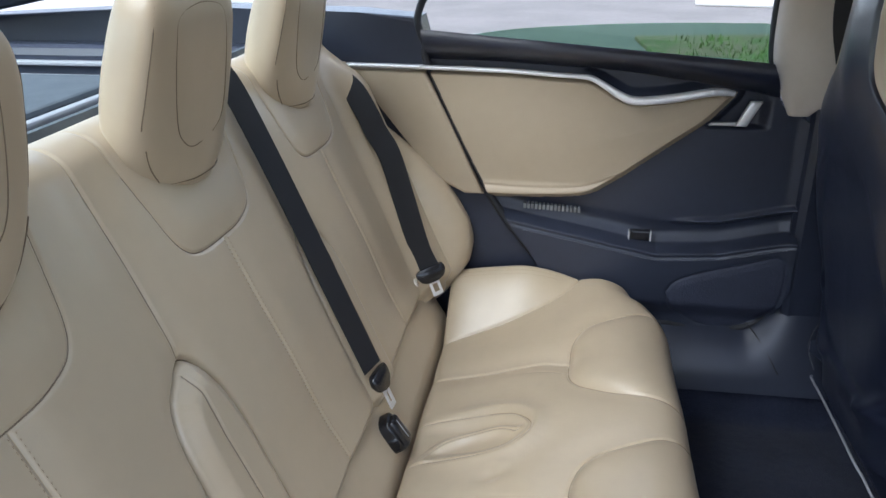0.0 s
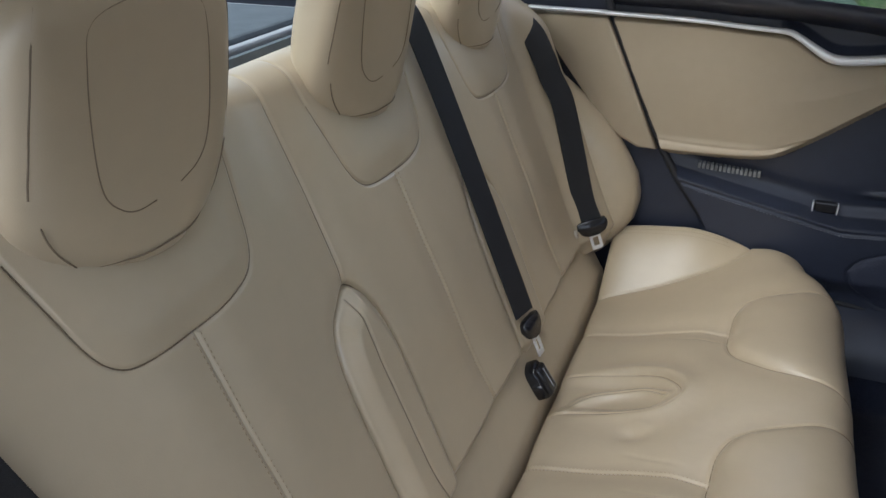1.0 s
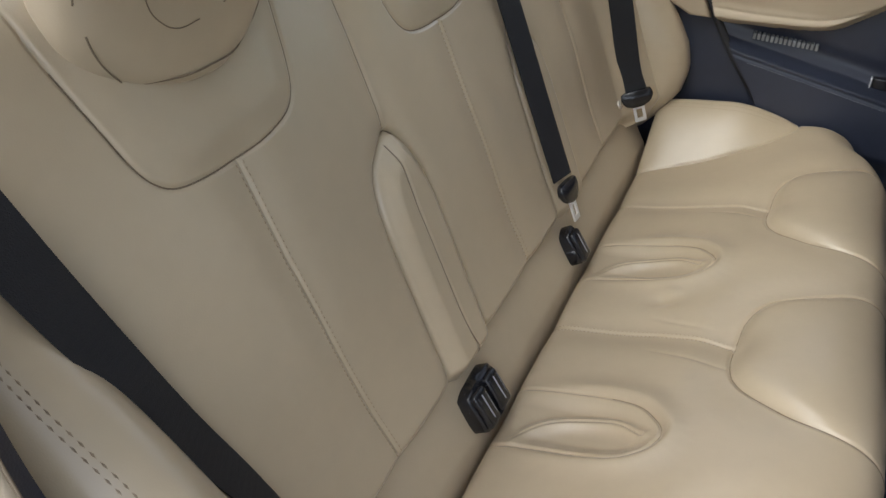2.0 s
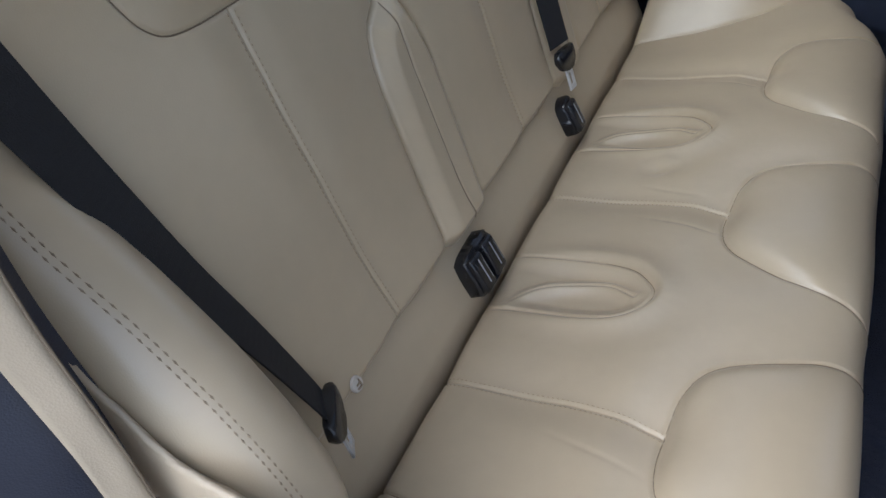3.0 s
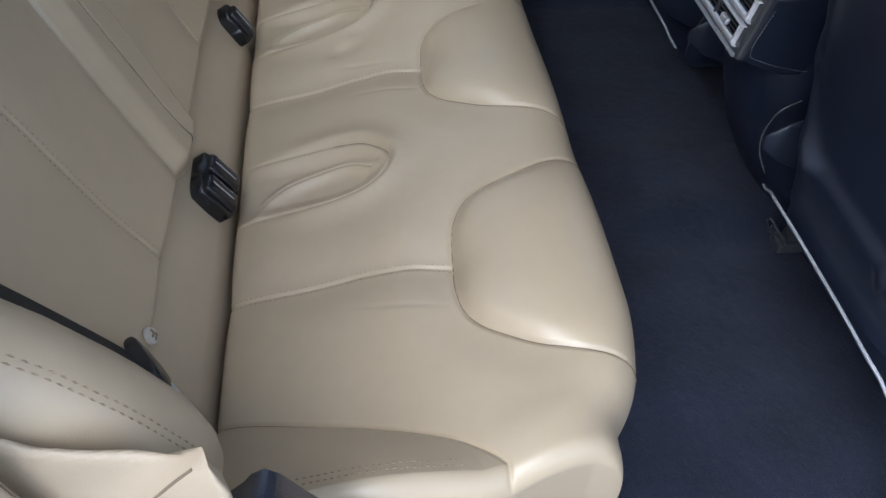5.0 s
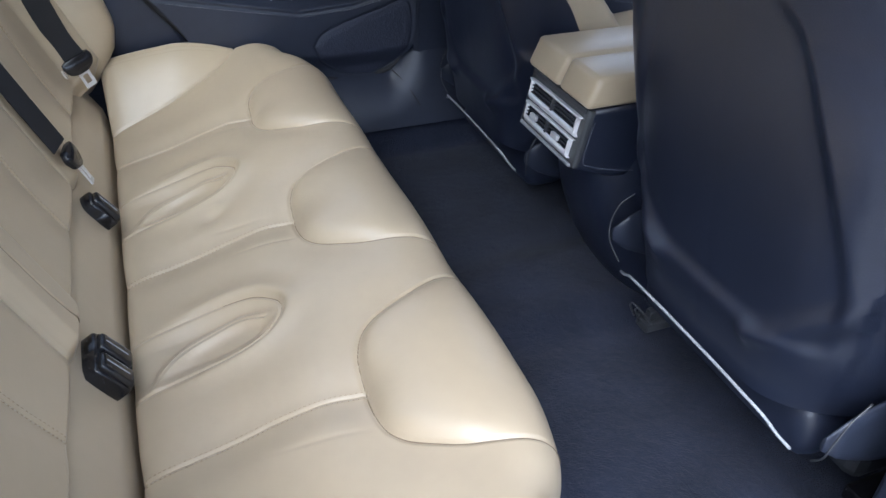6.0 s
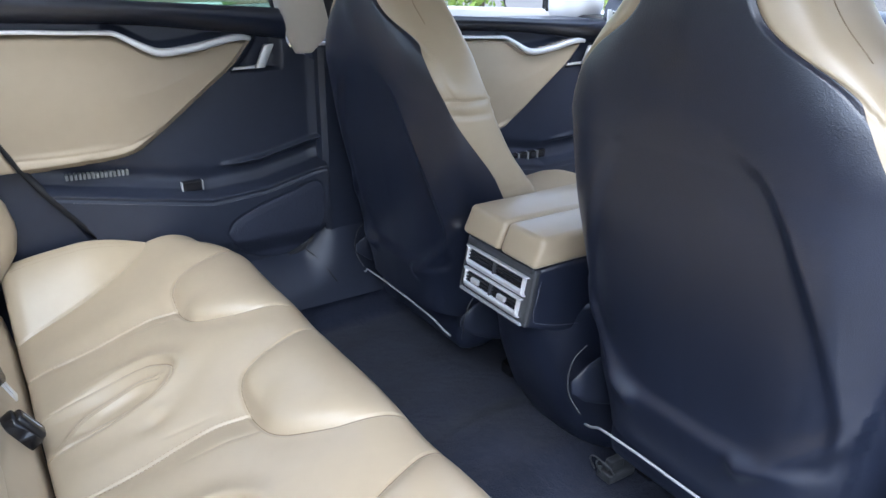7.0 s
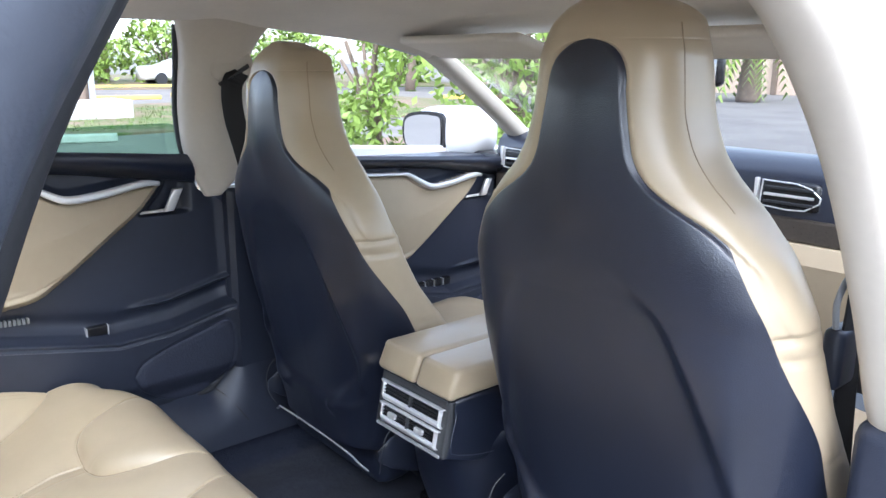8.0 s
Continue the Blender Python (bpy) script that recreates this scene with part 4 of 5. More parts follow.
    # tan quarter trim behind the door, beside the backrest
    q = thing("quarter_trim", "tan and black quarter trim beside the backrest", "trim", kind="structure")
    bm = bmesh.new()
    prism(bm, [(-0.22, 0.852), (-0.055, 0.850), (0.072, 0.585), (0.03, 0.585), (-0.02, 0.61), (-0.08, 0.68), (-0.15, 0.77)], 0.035, "x", -0.745, 0.008, 3)
    part("insert", bm, TAN_TRIM, q, "tan leather quarter insert", True)
    moulding("chrome_trim", [(-0.712, -0.22, 0.862, 0.0042, 0.010), (-0.712, -0.13, 0.861, 0.0042, 0.010), (-0.712, -0.058, 0.860, 0.0042, 0.010)], CHROME, q, n=20)
    bm = bmesh.new()
    prism(bm, [(-1.35, 0.94), (-0.60, 0.975), (-0.20, 0.965), (-0.07, 0.955), (-0.05, 0.86), (0.08, 0.58), (0.17, 0.46), (0.34, 0.10), (-0.30, 0.05), (-1.35, 0.05)], -0.10, "x", -0.74, 0.01)
    part("side_panel", bm, SOFT_BLACK, q, "black quarter panel")
    bm = bmesh.new()
    prism(bm, [(-1.6, 0.95), (-0.60, 1.0), (-0.31, 0.94), (0.29, 0.0), (-1.6, 0.0)], -0.025, "x", -0.88, 0.008)
    part("outer_skin", bm, WHITE_PAINT, q)
    tube("pillar_edge", [(-0.728, -0.045, 1.02), (-0.728, -0.07, 0.955), (-0.728, -0.055, 0.90), (-0.728, -0.045, 0.85), (-0.728, 0.085, 0.58), (-0.728, 0.20, 0.42)], 0.008, RUBBER, q)


driver_side()


def pillar(name, path, label, material=PILLAR, ex=2.8):
    """A pillar trim: path rows of (centre, half width along y, half depth along x)."""
    c = thing(name, label, "pillar", kind="structure")
    rows = spline([(*p, a, b) for p, a, b in path], 40)
    loft("cover", [((r[0], r[1], r[2]), (0, r[3], 0), (r[4], 0, 0), ex) for r in rows], material, c, ring=36)
    return c


bp = pillar("centre_pillar", [((-0.712, 0.695, 0.778), 0.020, 0.014), ((-0.715, 0.712, 0.83), 0.060, 0.022), ((-0.720, 0.720, 0.885), 0.086, 0.030), ((-0.735, 0.716, 0.98), 0.084, 0.036), ((-0.715, 0.722, 1.10), 0.085, 0.038), ((-0.66, 0.735, 1.19), 0.12, 0.045)], "beige fabric centre pillar trim with belt slot")
bm = bmesh.new()
prism(bm, spline([(0.72, 1.04), (0.70, 1.05), (0.70, 1.09), (0.71, 1.105), (0.78, 1.108), (0.80, 1.09), (0.80, 1.05), (0.79, 1.04), (0.72, 1.04)], 24)[:-1].tolist(), 0.008, "x", -0.692, 0.003)
part("belt_cover", bm, PILLAR, bp, shade=True)
tube("window_seal", [(-0.70, 0.628, 1.16), (-0.728, 0.634, 1.08), (-0.738, 0.630, 0.98), (-0.730, 0.632, 0.90), (-0.722, 0.640, 0.855)], 0.007, RUBBER, bp, "black seal along the pillar", n=40)
front_belt = thing("seat_belt", "black front seat belt on the centre pillar", "seat belt", (-0.68, 0.78, 1.07))
inv_fb = Matrix.Translation((0.68, -0.78, -1.07))
ribbon("webbing", [(-0.680, 0.762, 1.062), (-0.668, 0.738, 1.030), (-0.664, 0.738, 0.96), (-0.664, 0.765, 0.85), (-0.664, 0.80, 0.65), (-0.66, 0.86, 0.40)], (0.25, 1, 0), 0.047, 0.0025, BELT, front_belt).matrix_parent_inverse = inv_fb
bm = bmesh.new()
prism(bm, [(0.712, 1.036), (0.717, 1.029), (0.788, 1.070), (0.785, 1.079)], 0.014, "x", -0.688, 0.003)
part("belt_guide", bm, GLOSS_BLACK, front_belt).matrix_parent_inverse = inv_fb

pillar("screen_pillar", [((-0.60, 1.13, 1.165), 0.05, 0.035), ((-0.625, 1.30, 1.105), 0.045, 0.035), ((-0.66, 1.55, 0.96), 0.042, 0.032), ((-0.70, 1.80, 0.80), 0.042, 0.032)], "beige fabric screen pillar trim")
pillar("screen_pillar", [((0.60, 1.13, 1.165), 0.05, 0.035), ((0.625, 1.30, 1.105), 0.045, 0.035), ((0.66, 1.55, 0.96), 0.042, 0.032), ((0.70, 1.80, 0.80), 0.042, 0.032)], "beige fabric screen pillar trim")


def roof():
    c = thing("ceiling", "pale beige fabric headliner around an unseen, added tinted glass roof panel", "ceiling", kind="structure")
    nx, ny = 60, 80
    ys, xs = np.linspace(-0.36, 1.24, ny), np.linspace(-1, 1, nx)
    X, Y = np.meshgrid(xs, ys, indexing="ij")
    top = np.interp(Y, [-0.36, 0.2, 0.7, 1.1, 1.24], [1.155, 1.215, 1.225, 1.185, 1.15])
    half = np.interp(Y, [-0.36, 0.2, 0.8, 1.24], [0.60, 0.64, 0.64, 0.58])
    Z = top - 0.055 * np.abs(X) ** 4
    # unseen roof opening, added to let skylight down onto the rear bench
    cut = (np.abs(X * half) < 0.54) & (Y > -0.33) & (Y < 0.16)
    keep = [f for f in grid_faces(nx, ny) if not all(cut.reshape(-1)[v] for v in f)]
    mesh_part("headliner", np.stack([X * half, Y, Z], -1).reshape(-1, 3), keep, HEADLINER, c)
    up = np.stack([X * (half + 0.08), Y * 1.02, Z + 0.055 - 0.05 * np.abs(X) ** 6], -1).reshape(-1, 3)
    mesh_part("roof_skin", up, [f[::-1] for f in keep], WHITE_PAINT, c, "white painted roof")
    gx = np.stack([np.clip(X * half, -0.57, 0.57), np.clip(Y, -0.355, 0.20), np.interp(np.clip(Y, -0.355, 0.20), [-0.36, 0.2, 0.7], [1.155, 1.215, 1.225]) + 0.03], -1).reshape(-1, 3)
    mesh_part("added_roof_pane", gx, grid_faces(nx, ny), ADDED_ROOF_GLASS, c, "unseen tinted glass roof panel, added to light the bench").visible_shadow = False
    for s in (-1, 1):
        rail = [((s * 0.655, -0.16, 1.140), 0.05, 0.03), ((s * 0.675, 0.05, 1.172), 0.05, 0.03), ((s * 0.675, 0.25, 1.195), 0.05, 0.03), ((s * 0.672, 0.75, 1.195), 0.05, 0.03), ((s * 0.63, 1.15, 1.165), 0.05, 0.03)]
        r = spline([(*p, a, b) for p, a, b in rail], 30)
        loft("roof_rail", [((v[0], v[1], v[2]), (0.045, 0, 0.0), (0, 0, 0.030), 2.6) for v in r], HEADLINER, c, ring=24)
    # sun visors
    for s in (-1, 1):
        v = thing("sun_visor", "pale beige folded sun visor", "sun visor", (s * 0.33, 1.18, 1.12))
        bm = bmesh.new()
        box(bm, (-0.20, -0.075, -0.010), (0.20, 0.075, 0.010), 0.009, 3)
        part("flap", bm, HEADLINER, v, shade=True)
        v.rotation_euler = (radians(-14), 0, 0)
    return c


roof()


def windscreen():
    w = thing("windscreen", "clear windscreen", "window", kind="structure")
    bm = bmesh.new()
    vs = [bm.verts.new(p) for p in ((-0.60, 1.27, 1.135), (0.60, 1.27, 1.135), (0.72, 2.02, 0.80), (-0.72, 2.02, 0.80))]
    bm.faces.new(vs)
    bmesh.ops.solidify(bm, geom=bm.faces[:], thickness=0.005)
    part("glass", bm, GLASS_CLEAR, w).visible_shadow = False
    m = thing("interior_mirror", "black interior mirror behind the windscreen", "mirror", (0.035, 1.40, 1.076))
    bm = bmesh.new()
    box(bm, (-0.125, -0.015, -0.035), (0.125, 0.015, 0.035), 0.012, 3)
    part("housing", bm, GLOSS_BLACK, m, shade=True)
    bm = bmesh.new()
    box(bm, (-0.118, -0.018, -0.028), (0.118, -0.0155, 0.028))
    part("mirror_face", bm, MIRROR_GLASS, m)
    bm = bmesh.new()
    prism(bm, [(-0.05, 0.075), (0.14, 0.075), (0.11, 0.045), (0.07, 0.02), (-0.02, 0.02)], 0.05, "y", 0.012, 0.006)
    part("stalk", bm, GLOSS_BLACK, m)


windscreen()


def dashboard():
    d = thing("dashboard", "black dashboard with chrome-rimmed vents, dark wood and tan lower", "dashboard", (0, 1.6, 0.3), kind="structure")
    inv = Matrix.Translation((0, -1.6, -0.3))
    prof = [(2.10, 0.80), (1.95, 0.85), (1.75, 0.885), (1.665, 0.872), (1.635, 0.835), (1.63, 0.755)]
    xs = np.linspace(-0.72, 0.72, 40)
    p = spline(prof, 40)
    X, K = np.meshgrid(xs, np.arange(40), indexing="ij")
    P = np.stack([X, p[K, 0], p[K, 1]], -1)
    mesh_part("top_pad", P.reshape(-1, 3), grid_faces(40, 40), BLACK, d).matrix_parent_inverse = inv
    bm = bmesh.new()
    box(bm, (-0.72, 1.626, 0.700), (0.72, 1.70, 0.757), 0.008)
    part("wood_strip", bm, WOOD, d, "dark open-pore wood strip").matrix_parent_inverse = inv
    bm = bmesh.new()
    prism(bm, [(1.615, 0.700), (1.600, 0.66), (1.63, 0.45), (1.75, 0.35), (2.0, 0.35), (2.0, 0.700)], 1.44, "x", -0.72, 0.01)
    part("lower_panel", bm, TAN_TRIM, d, "tan lower dashboard").matrix_parent_inverse = inv
    for cx in (0.215, -0.215, 0.61, -0.61):
        v = new("air_vent")
        v.parent = d
        v.location = (cx, 0.024, 0.503)
        v["label"] = "black air vent with chrome rim"
        bm = bmesh.new()
        box(bm, (-0.062, -0.004, -0.036), (0.062, 0.02, 0.036), 0.012, 3)
        part("vent_body", bm, GLOSS_BLACK, v, shade=True)
        v.scale = (1.08, 1.0, 0.90)
        edge = [(-0.060, -0.030), (0.0, -0.034), (0.036, -0.031), (0.064, -0.010), (0.066, 0.004), (0.044, 0.024), (0.016, 0.032), (-0.056, 0.034)]
        ring = [(p[0] + (q[0] - p[0]) * t, -0.006, p[1] + (q[1] - p[1]) * t) for p, q in zip(edge, edge[1:] + edge[:1]) for t in (0.0, 0.12, 0.5, 0.88)]
        tube("vent_rim", ring + ring[:1], 0.0018, CHROME, v, n=120)
        bm = bmesh.new()
        box(bm, (-0.074, -0.008, -0.026), (-0.066, 0.004, 0.038), 0.002)
        part("side_bar", bm, CHROME, v)
        for z in (-0.018, 0.0, 0.018):
            bm = bmesh.new()
            box(bm, (-0.052, -0.009, z - 0.0035), (0.052, 0.004, z + 0.0035), 0.0015)
            part("slat", bm, RUBBER if z else CHROME, v)
    return d


dashboard()


# ---- centre console ----
def console():
    c = thing("centre_console", "centre console, tan armrest lids and chrome rear vents", "console", (0.0, 0.9, FLOOR_Z))
    inv = Matrix.Translation((0, -0.9, -FLOOR_Z))

    def add(ob):
        ob.matrix_parent_inverse = inv
        return ob
    bm = bmesh.new()
    prism(bm, [(0.745, 0.525), (0.722, 0.425), (0.80, 0.395), (1.25, 0.36), (1.25, 0.525)], 0.196, "x", -0.098, 0.008, 3)
    add(part("body", bm, BLACK, c, "black stitched vinyl console side", True))
    # lower moulding down to the carpet
    sec = []
    for k in range(14):
        t = k / 13
        rear = float(np.interp(t, [0, 0.08, 0.3, 0.6, 1], [0.920, 0.885, 0.838, 0.795, 0.758]))
        sec.append(((0, rear + 0.16, 0.095 + 0.34 * t), (float(np.interp(t, [0, 0.12, 0.5, 1], [0.135, 0.160, 0.140, 0.100])), 0, 0), (0, 0.16, 0), 2.8))
    add(loft("base_moulding", sec, BLACK, c, ring=48))
    # rear face plate, leaning
    lean = Matrix.Translation((0, 0.7335, 0.4775)) @ Matrix.Rotation(radians(-11), 4, "X")
    bm = bmesh.new()
    box(bm, (-0.098, -0.004, -0.054), (0.098, 0.012, 0.050), 0.005, 2, lean)
    add(part("face_plate", bm, DARK_METAL, c, "dark metallic vent plate"))
    bm = bmesh.new()
    box(bm, (-0.090, -0.0075, -0.053), (0.090, -0.002, -0.047), 0.0015, 2, lean)
    add(part("trim_strip", bm, GREY_TRIM, c, "satin grey lower strip"))
    bm = bmesh.new()
    box(bm, (-0.092, -0.007, 0.040), (0.092, -0.002, 0.050), 0.002, 2, lean)
    add(part("top_strip", bm, DARK_METAL, c, "dark satin upper strip"))
    for z, wide in ((0.017, 0.082), (-0.023, 0.078)):
        v = new("air_vent")
        v.parent = c
        v.matrix_parent_inverse = inv
        v.matrix_basis = lean @ Matrix.Translation((0, 0, z))
        v["label"] = "satin chrome framed rear air vent"
        corner = spline([(-wide + 0.006, -0.018), (wide - 0.006, -0.018), (wide - 0.001, -0.014), (wide, -0.008), (wide, 0.012), (wide - 0.003, 0.0165), (-wide + 0.003, 0.0165), (-wide, 0.012), (-wide, -0.008), (-wide + 0.001, -0.014), (-wide + 0.006, -0.018)], 73)[:-1]
        rim, nr = [], len(corner)
        for x, h in corner:
            hole = (float(np.clip(x, -wide + 0.0045, wide - 0.0045)), float(np.clip(h, -0.0075, 0.0125)))
            mid = ((x + hole[0]) / 2, (h + hole[1]) / 2)
            for (px, pz), py in (((x, h), -0.002), ((x, h), -0.010), (mid, -0.0125), (hole, -0.010), (hole, 0.004)):
                rim.append((px, py, pz))
        mesh_part("vent_rim", rim, [(i * 5 + k, ((i + 1) % nr) * 5 + k, ((i + 1) % nr) * 5 + k + 1, i * 5 + k + 1) for i in range(nr) for k in range(4)], CHROME, v, "broad satin chrome frame")
        bm = bmesh.new()
        box(bm, (-wide + 0.004, -0.0055, -0.010), (wide - 0.004, -0.003, 0.013))
        part("vent_back", bm, RUBBER, v)
        for sx in (-1, 1):
            mid = sx * wide * 0.5
            for zz in (0.007, 0.0005, -0.0055):
                bm = bmesh.new()
                box(bm, (mid - wide * 0.43, -0.0105, zz - 0.0012), (mid + wide * 0.43, -0.004, zz + 0.0012), 0.0006, 1)
                part("slat", bm, GLOSS_BLACK, v)
            if z < 0:
                bm = bmesh.new()
                box(bm, (mid - 0.013, -0.016, -0.004), (mid + 0.009, -0.009, 0.006), 0.002)
                part("slider", bm, CHROME, v)
        bm = bmesh.new()
        box(bm, (-0.003, -0.0115, -0.009), (0.003, -0.004, 0.0125), 0.001)
        part("divider", bm, DARK_METAL, v)
    # two soft lids
    for x0, x1 in ((-0.100, 0.008), (0.012, 0.108)):
        bm = bmesh.new()
        box(bm, (x0, 0.727, 0.531), (x1, 1.12, 0.584), 0.011, 4)
        for v in bm.verts:
            if v.co.y < 0.76 and v.co.z > 0.56:
                v.co.y += 0.014
        add(part("armrest_lid", bm, TAN, c, "tan leather armrest lid", True))
    add(stitches("stitching", [[(0.752, 0.505), (0.738, 0.442), (0.755, 0.425), (0.83, 0.405), (0.95, 0.395)]], lambda a, b: np.stack([np.full(a.shape, 0.0995), a, b], -1), GREY_TRIM, c, pitch=0.005))
    return c


console()


# ---- near side: opening of the open rear door ----
def near_side():
    o = thing("door_opening", "rear door opening, tan edge trim, black rubber seal", "door opening", kind="structure")
    ring = [(0.30, 1.225), (0.10, 1.190), (0.022, 1.10), (-0.030, 0.99), (-0.095, 0.84), (-0.118, 0.74), (-0.108, 0.66), (-0.065, 0.55), (0.010, 0.45), (0.14, 0.32), (0.26, 0.20), (0.36, 0.10), (0.50, 0.075), (0.80, 0.075)]
    xx = np.interp([z for _, z in ring], [0.07, 0.5, 0.8, 1.20], [0.80, 0.785, 0.765, 0.750])
    tube("rubber_seal", [(x, y - 0.006, z) for x, (y, z) in zip(xx, ring)], 0.014, RUBBER, o, n=160, ring=12)
    tube("inner_flange", [(x + 0.030, y - 0.035, z) for x, (y, z) in zip(xx, ring)], 0.028, FRAME_TRIM, o, "grey door frame moulding", n=160, ring=12)
    tube("painted_flange", [(x + 0.085, y - 0.075, z) for x, (y, z) in list(zip(xx, ring))[4:]], 0.040, WHITE_PAINT, o, "white painted door aperture", n=120, ring=12)
    bm = bmesh.new()
    prism(bm, [(-1.6, 0.0), (0.22, 0.0), (-0.02, 0.40), (-0.17, 0.58), (-0.20, 0.74), (-0.15, 0.86), (-0.60, 1.0), (-1.6, 0.95)], 0.03, "x", 0.87, 0.01)
    part("quarter_skin", bm, WHITE_PAINT, o, "white painted rear quarter")
    bm = bmesh.new()
    box(bm, (0.68, 0.30, 0.03), (0.90, 2.0, 0.085), 0.02, 3)
    part("sill", bm, RUBBER, o, "black door sill", True)
    # tan trim over the wheel arch, a curled lip
    t = thing("wheelhouse_trim", "tan moulded trim beside the backrest bolster", "trim", (0.006, -0.004, -0.005), kind="structure")
    lip = spline([(-0.112, 0.90), (-0.100, 0.76), (-0.070, 0.655), (-0.058, 0.590), (-0.043, 0.536), (-0.021, 0.506), (0.006, 0.506), (0.043, 0.529), (0.074, 0.562), (0.095, 0.596), (0.095, 0.612), (0.084, 0.620)], 72)
    ridge = spline([(-0.085, 0.90), (-0.075, 0.76), (-0.060, 0.690), (-0.049, 0.640), (-0.039, 0.579), (-0.022, 0.545), (0.002, 0.543), (0.033, 0.573), (0.054, 0.598), (0.066, 0.610), (0.074, 0.616)], 72)
    inner = spline([(-0.140, 0.90), (-0.112, 0.75), (-0.085, 0.677), (-0.062, 0.650), (-0.044, 0.626), (-0.028, 0.612), (-0.006, 0.605), (0.018, 0.602), (0.036, 0.602), (0.051, 0.605), (0.064, 0.610)], 72)
    verts, nv = [], 36
    for k, (a, r, n) in enumerate(zip(lip, ridge, inner)):
        deep = 0.024 * smooth(1.0, 0.72, k / 71)
        h = 0.5 * r + 0.5 * n - np.array((deep, deep))
        row = spline([(0.760, a[0] - 0.01, a[1] - 0.004), (0.784, a[0], a[1]), (0.778, *(0.55 * a + 0.45 * r)), (0.764, r[0], r[1]), (0.758, *(0.55 * r + 0.45 * h)), (0.752, h[0], h[1]), (0.745, n[0], n[1]), (0.734, n[0] - 0.022, n[1] - 0.016), (0.712, n[0] - 0.085, n[1] - 0.065)], nv)
        if k > 64:
            row = row + (row[nv // 3] - row) * ((k - 64) / 7) ** 2 * 0.9
        verts += list(row)
    mesh_part("panel", verts, grid_faces(72, nv), TAN_TRIM, t)
    tube("edge_seam", [(0.7635, r[0], r[1] + 0.0005) for r in ridge[::3]], 0.0011, SEAM, t, n=100, ring=6)
    edge = spline([(-0.118, 0.90), (-0.106, 0.76), (-0.077, 0.652), (-0.065, 0.586), (-0.049, 0.530), (-0.024, 0.499), (0.008, 0.498), (0.047, 0.522), (0.078, 0.552), (0.100, 0.574), (0.130, 0.525), (0.22, 0.37), (0.32, 0.22), (0.38, 0.12)], 90)
    verts = []
    for y, z in edge:
        verts += list(spline([(0.746, y - 0.004, z - 0.022), (0.778, y - 0.006, z - 0.010), (0.806, y - 0.018, z - 0.016), (0.835, y - 0.035, z - 0.03), (0.865, y - 0.06, z - 0.05)], 14))
    mesh_part("aperture_cover", verts, grid_faces(90, 14), BLACK, o, "smooth black aperture cover")
    # centre pillar on this side
    b = pillar("centre_pillar", [((0.738, 0.868, 0.690), 0.052, 0.030), ((0.736, 0.855, 0.72), 0.058, 0.035), ((0.73, 0.80, 0.85), 0.065, 0.036), ((0.72, 0.725, 1.00), 0.075, 0.038), ((0.70, 0.65, 1.12), 0.09, 0.042), ((0.66, 0.62, 1.19), 0.12, 0.045)], "beige fabric centre pillar trim by the door opening")
    tube("pillar_seal", [(0.765, 0.985, 0.45), (0.765, 0.955, 0.64), (0.76, 0.885, 0.85), (0.75, 0.82, 1.0), (0.73, 0.755, 1.12), (0.69, 0.72, 1.18)], 0.022, RUBBER, b, n=60, ring=10)
    bm = bmesh.new()
    box(bm, (0.700, 0.80, 0.05), (0.80, 0.985, 0.705), 0.020, 3)
    part("lower_cover", bm, SOFT_BLACK, b, "black lower pillar cover", True)
    # passenger's front door, inner side
    f = thing("front_door", "closed front passenger door, tan insert over black trim", "car door", kind="structure")
    bm = bmesh.new()
    prism(bm, [(0.95, 0.83), (1.95, 0.79), (1.95, 0.05), (0.95, 0.05)], 0.12, "x", 0.735, 0.01)
    part("door_core", bm, SOFT_BLACK, f)
    bm = bmesh.new()
    prism(bm, [(0.97, 0.77), (1.25, 0.765), (1.36, 0.735), (1.55, 0.74), (1.40, 0.60), (1.27, 0.53), (0.97, 0.53)], -0.02, "x", 0.735, 0.006)
    part("insert", bm, TAN_TRIM, f, "tan leather insert")
    bm = bmesh.new()
    prism(bm, [(0.95, 0.85), (1.95, 0.80), (1.95, 0.0), (0.95, 0.0)], 0.025, "x", 0.86, 0.008)
    part("outer_skin", bm, WHITE_PAINT, f)


near_side()


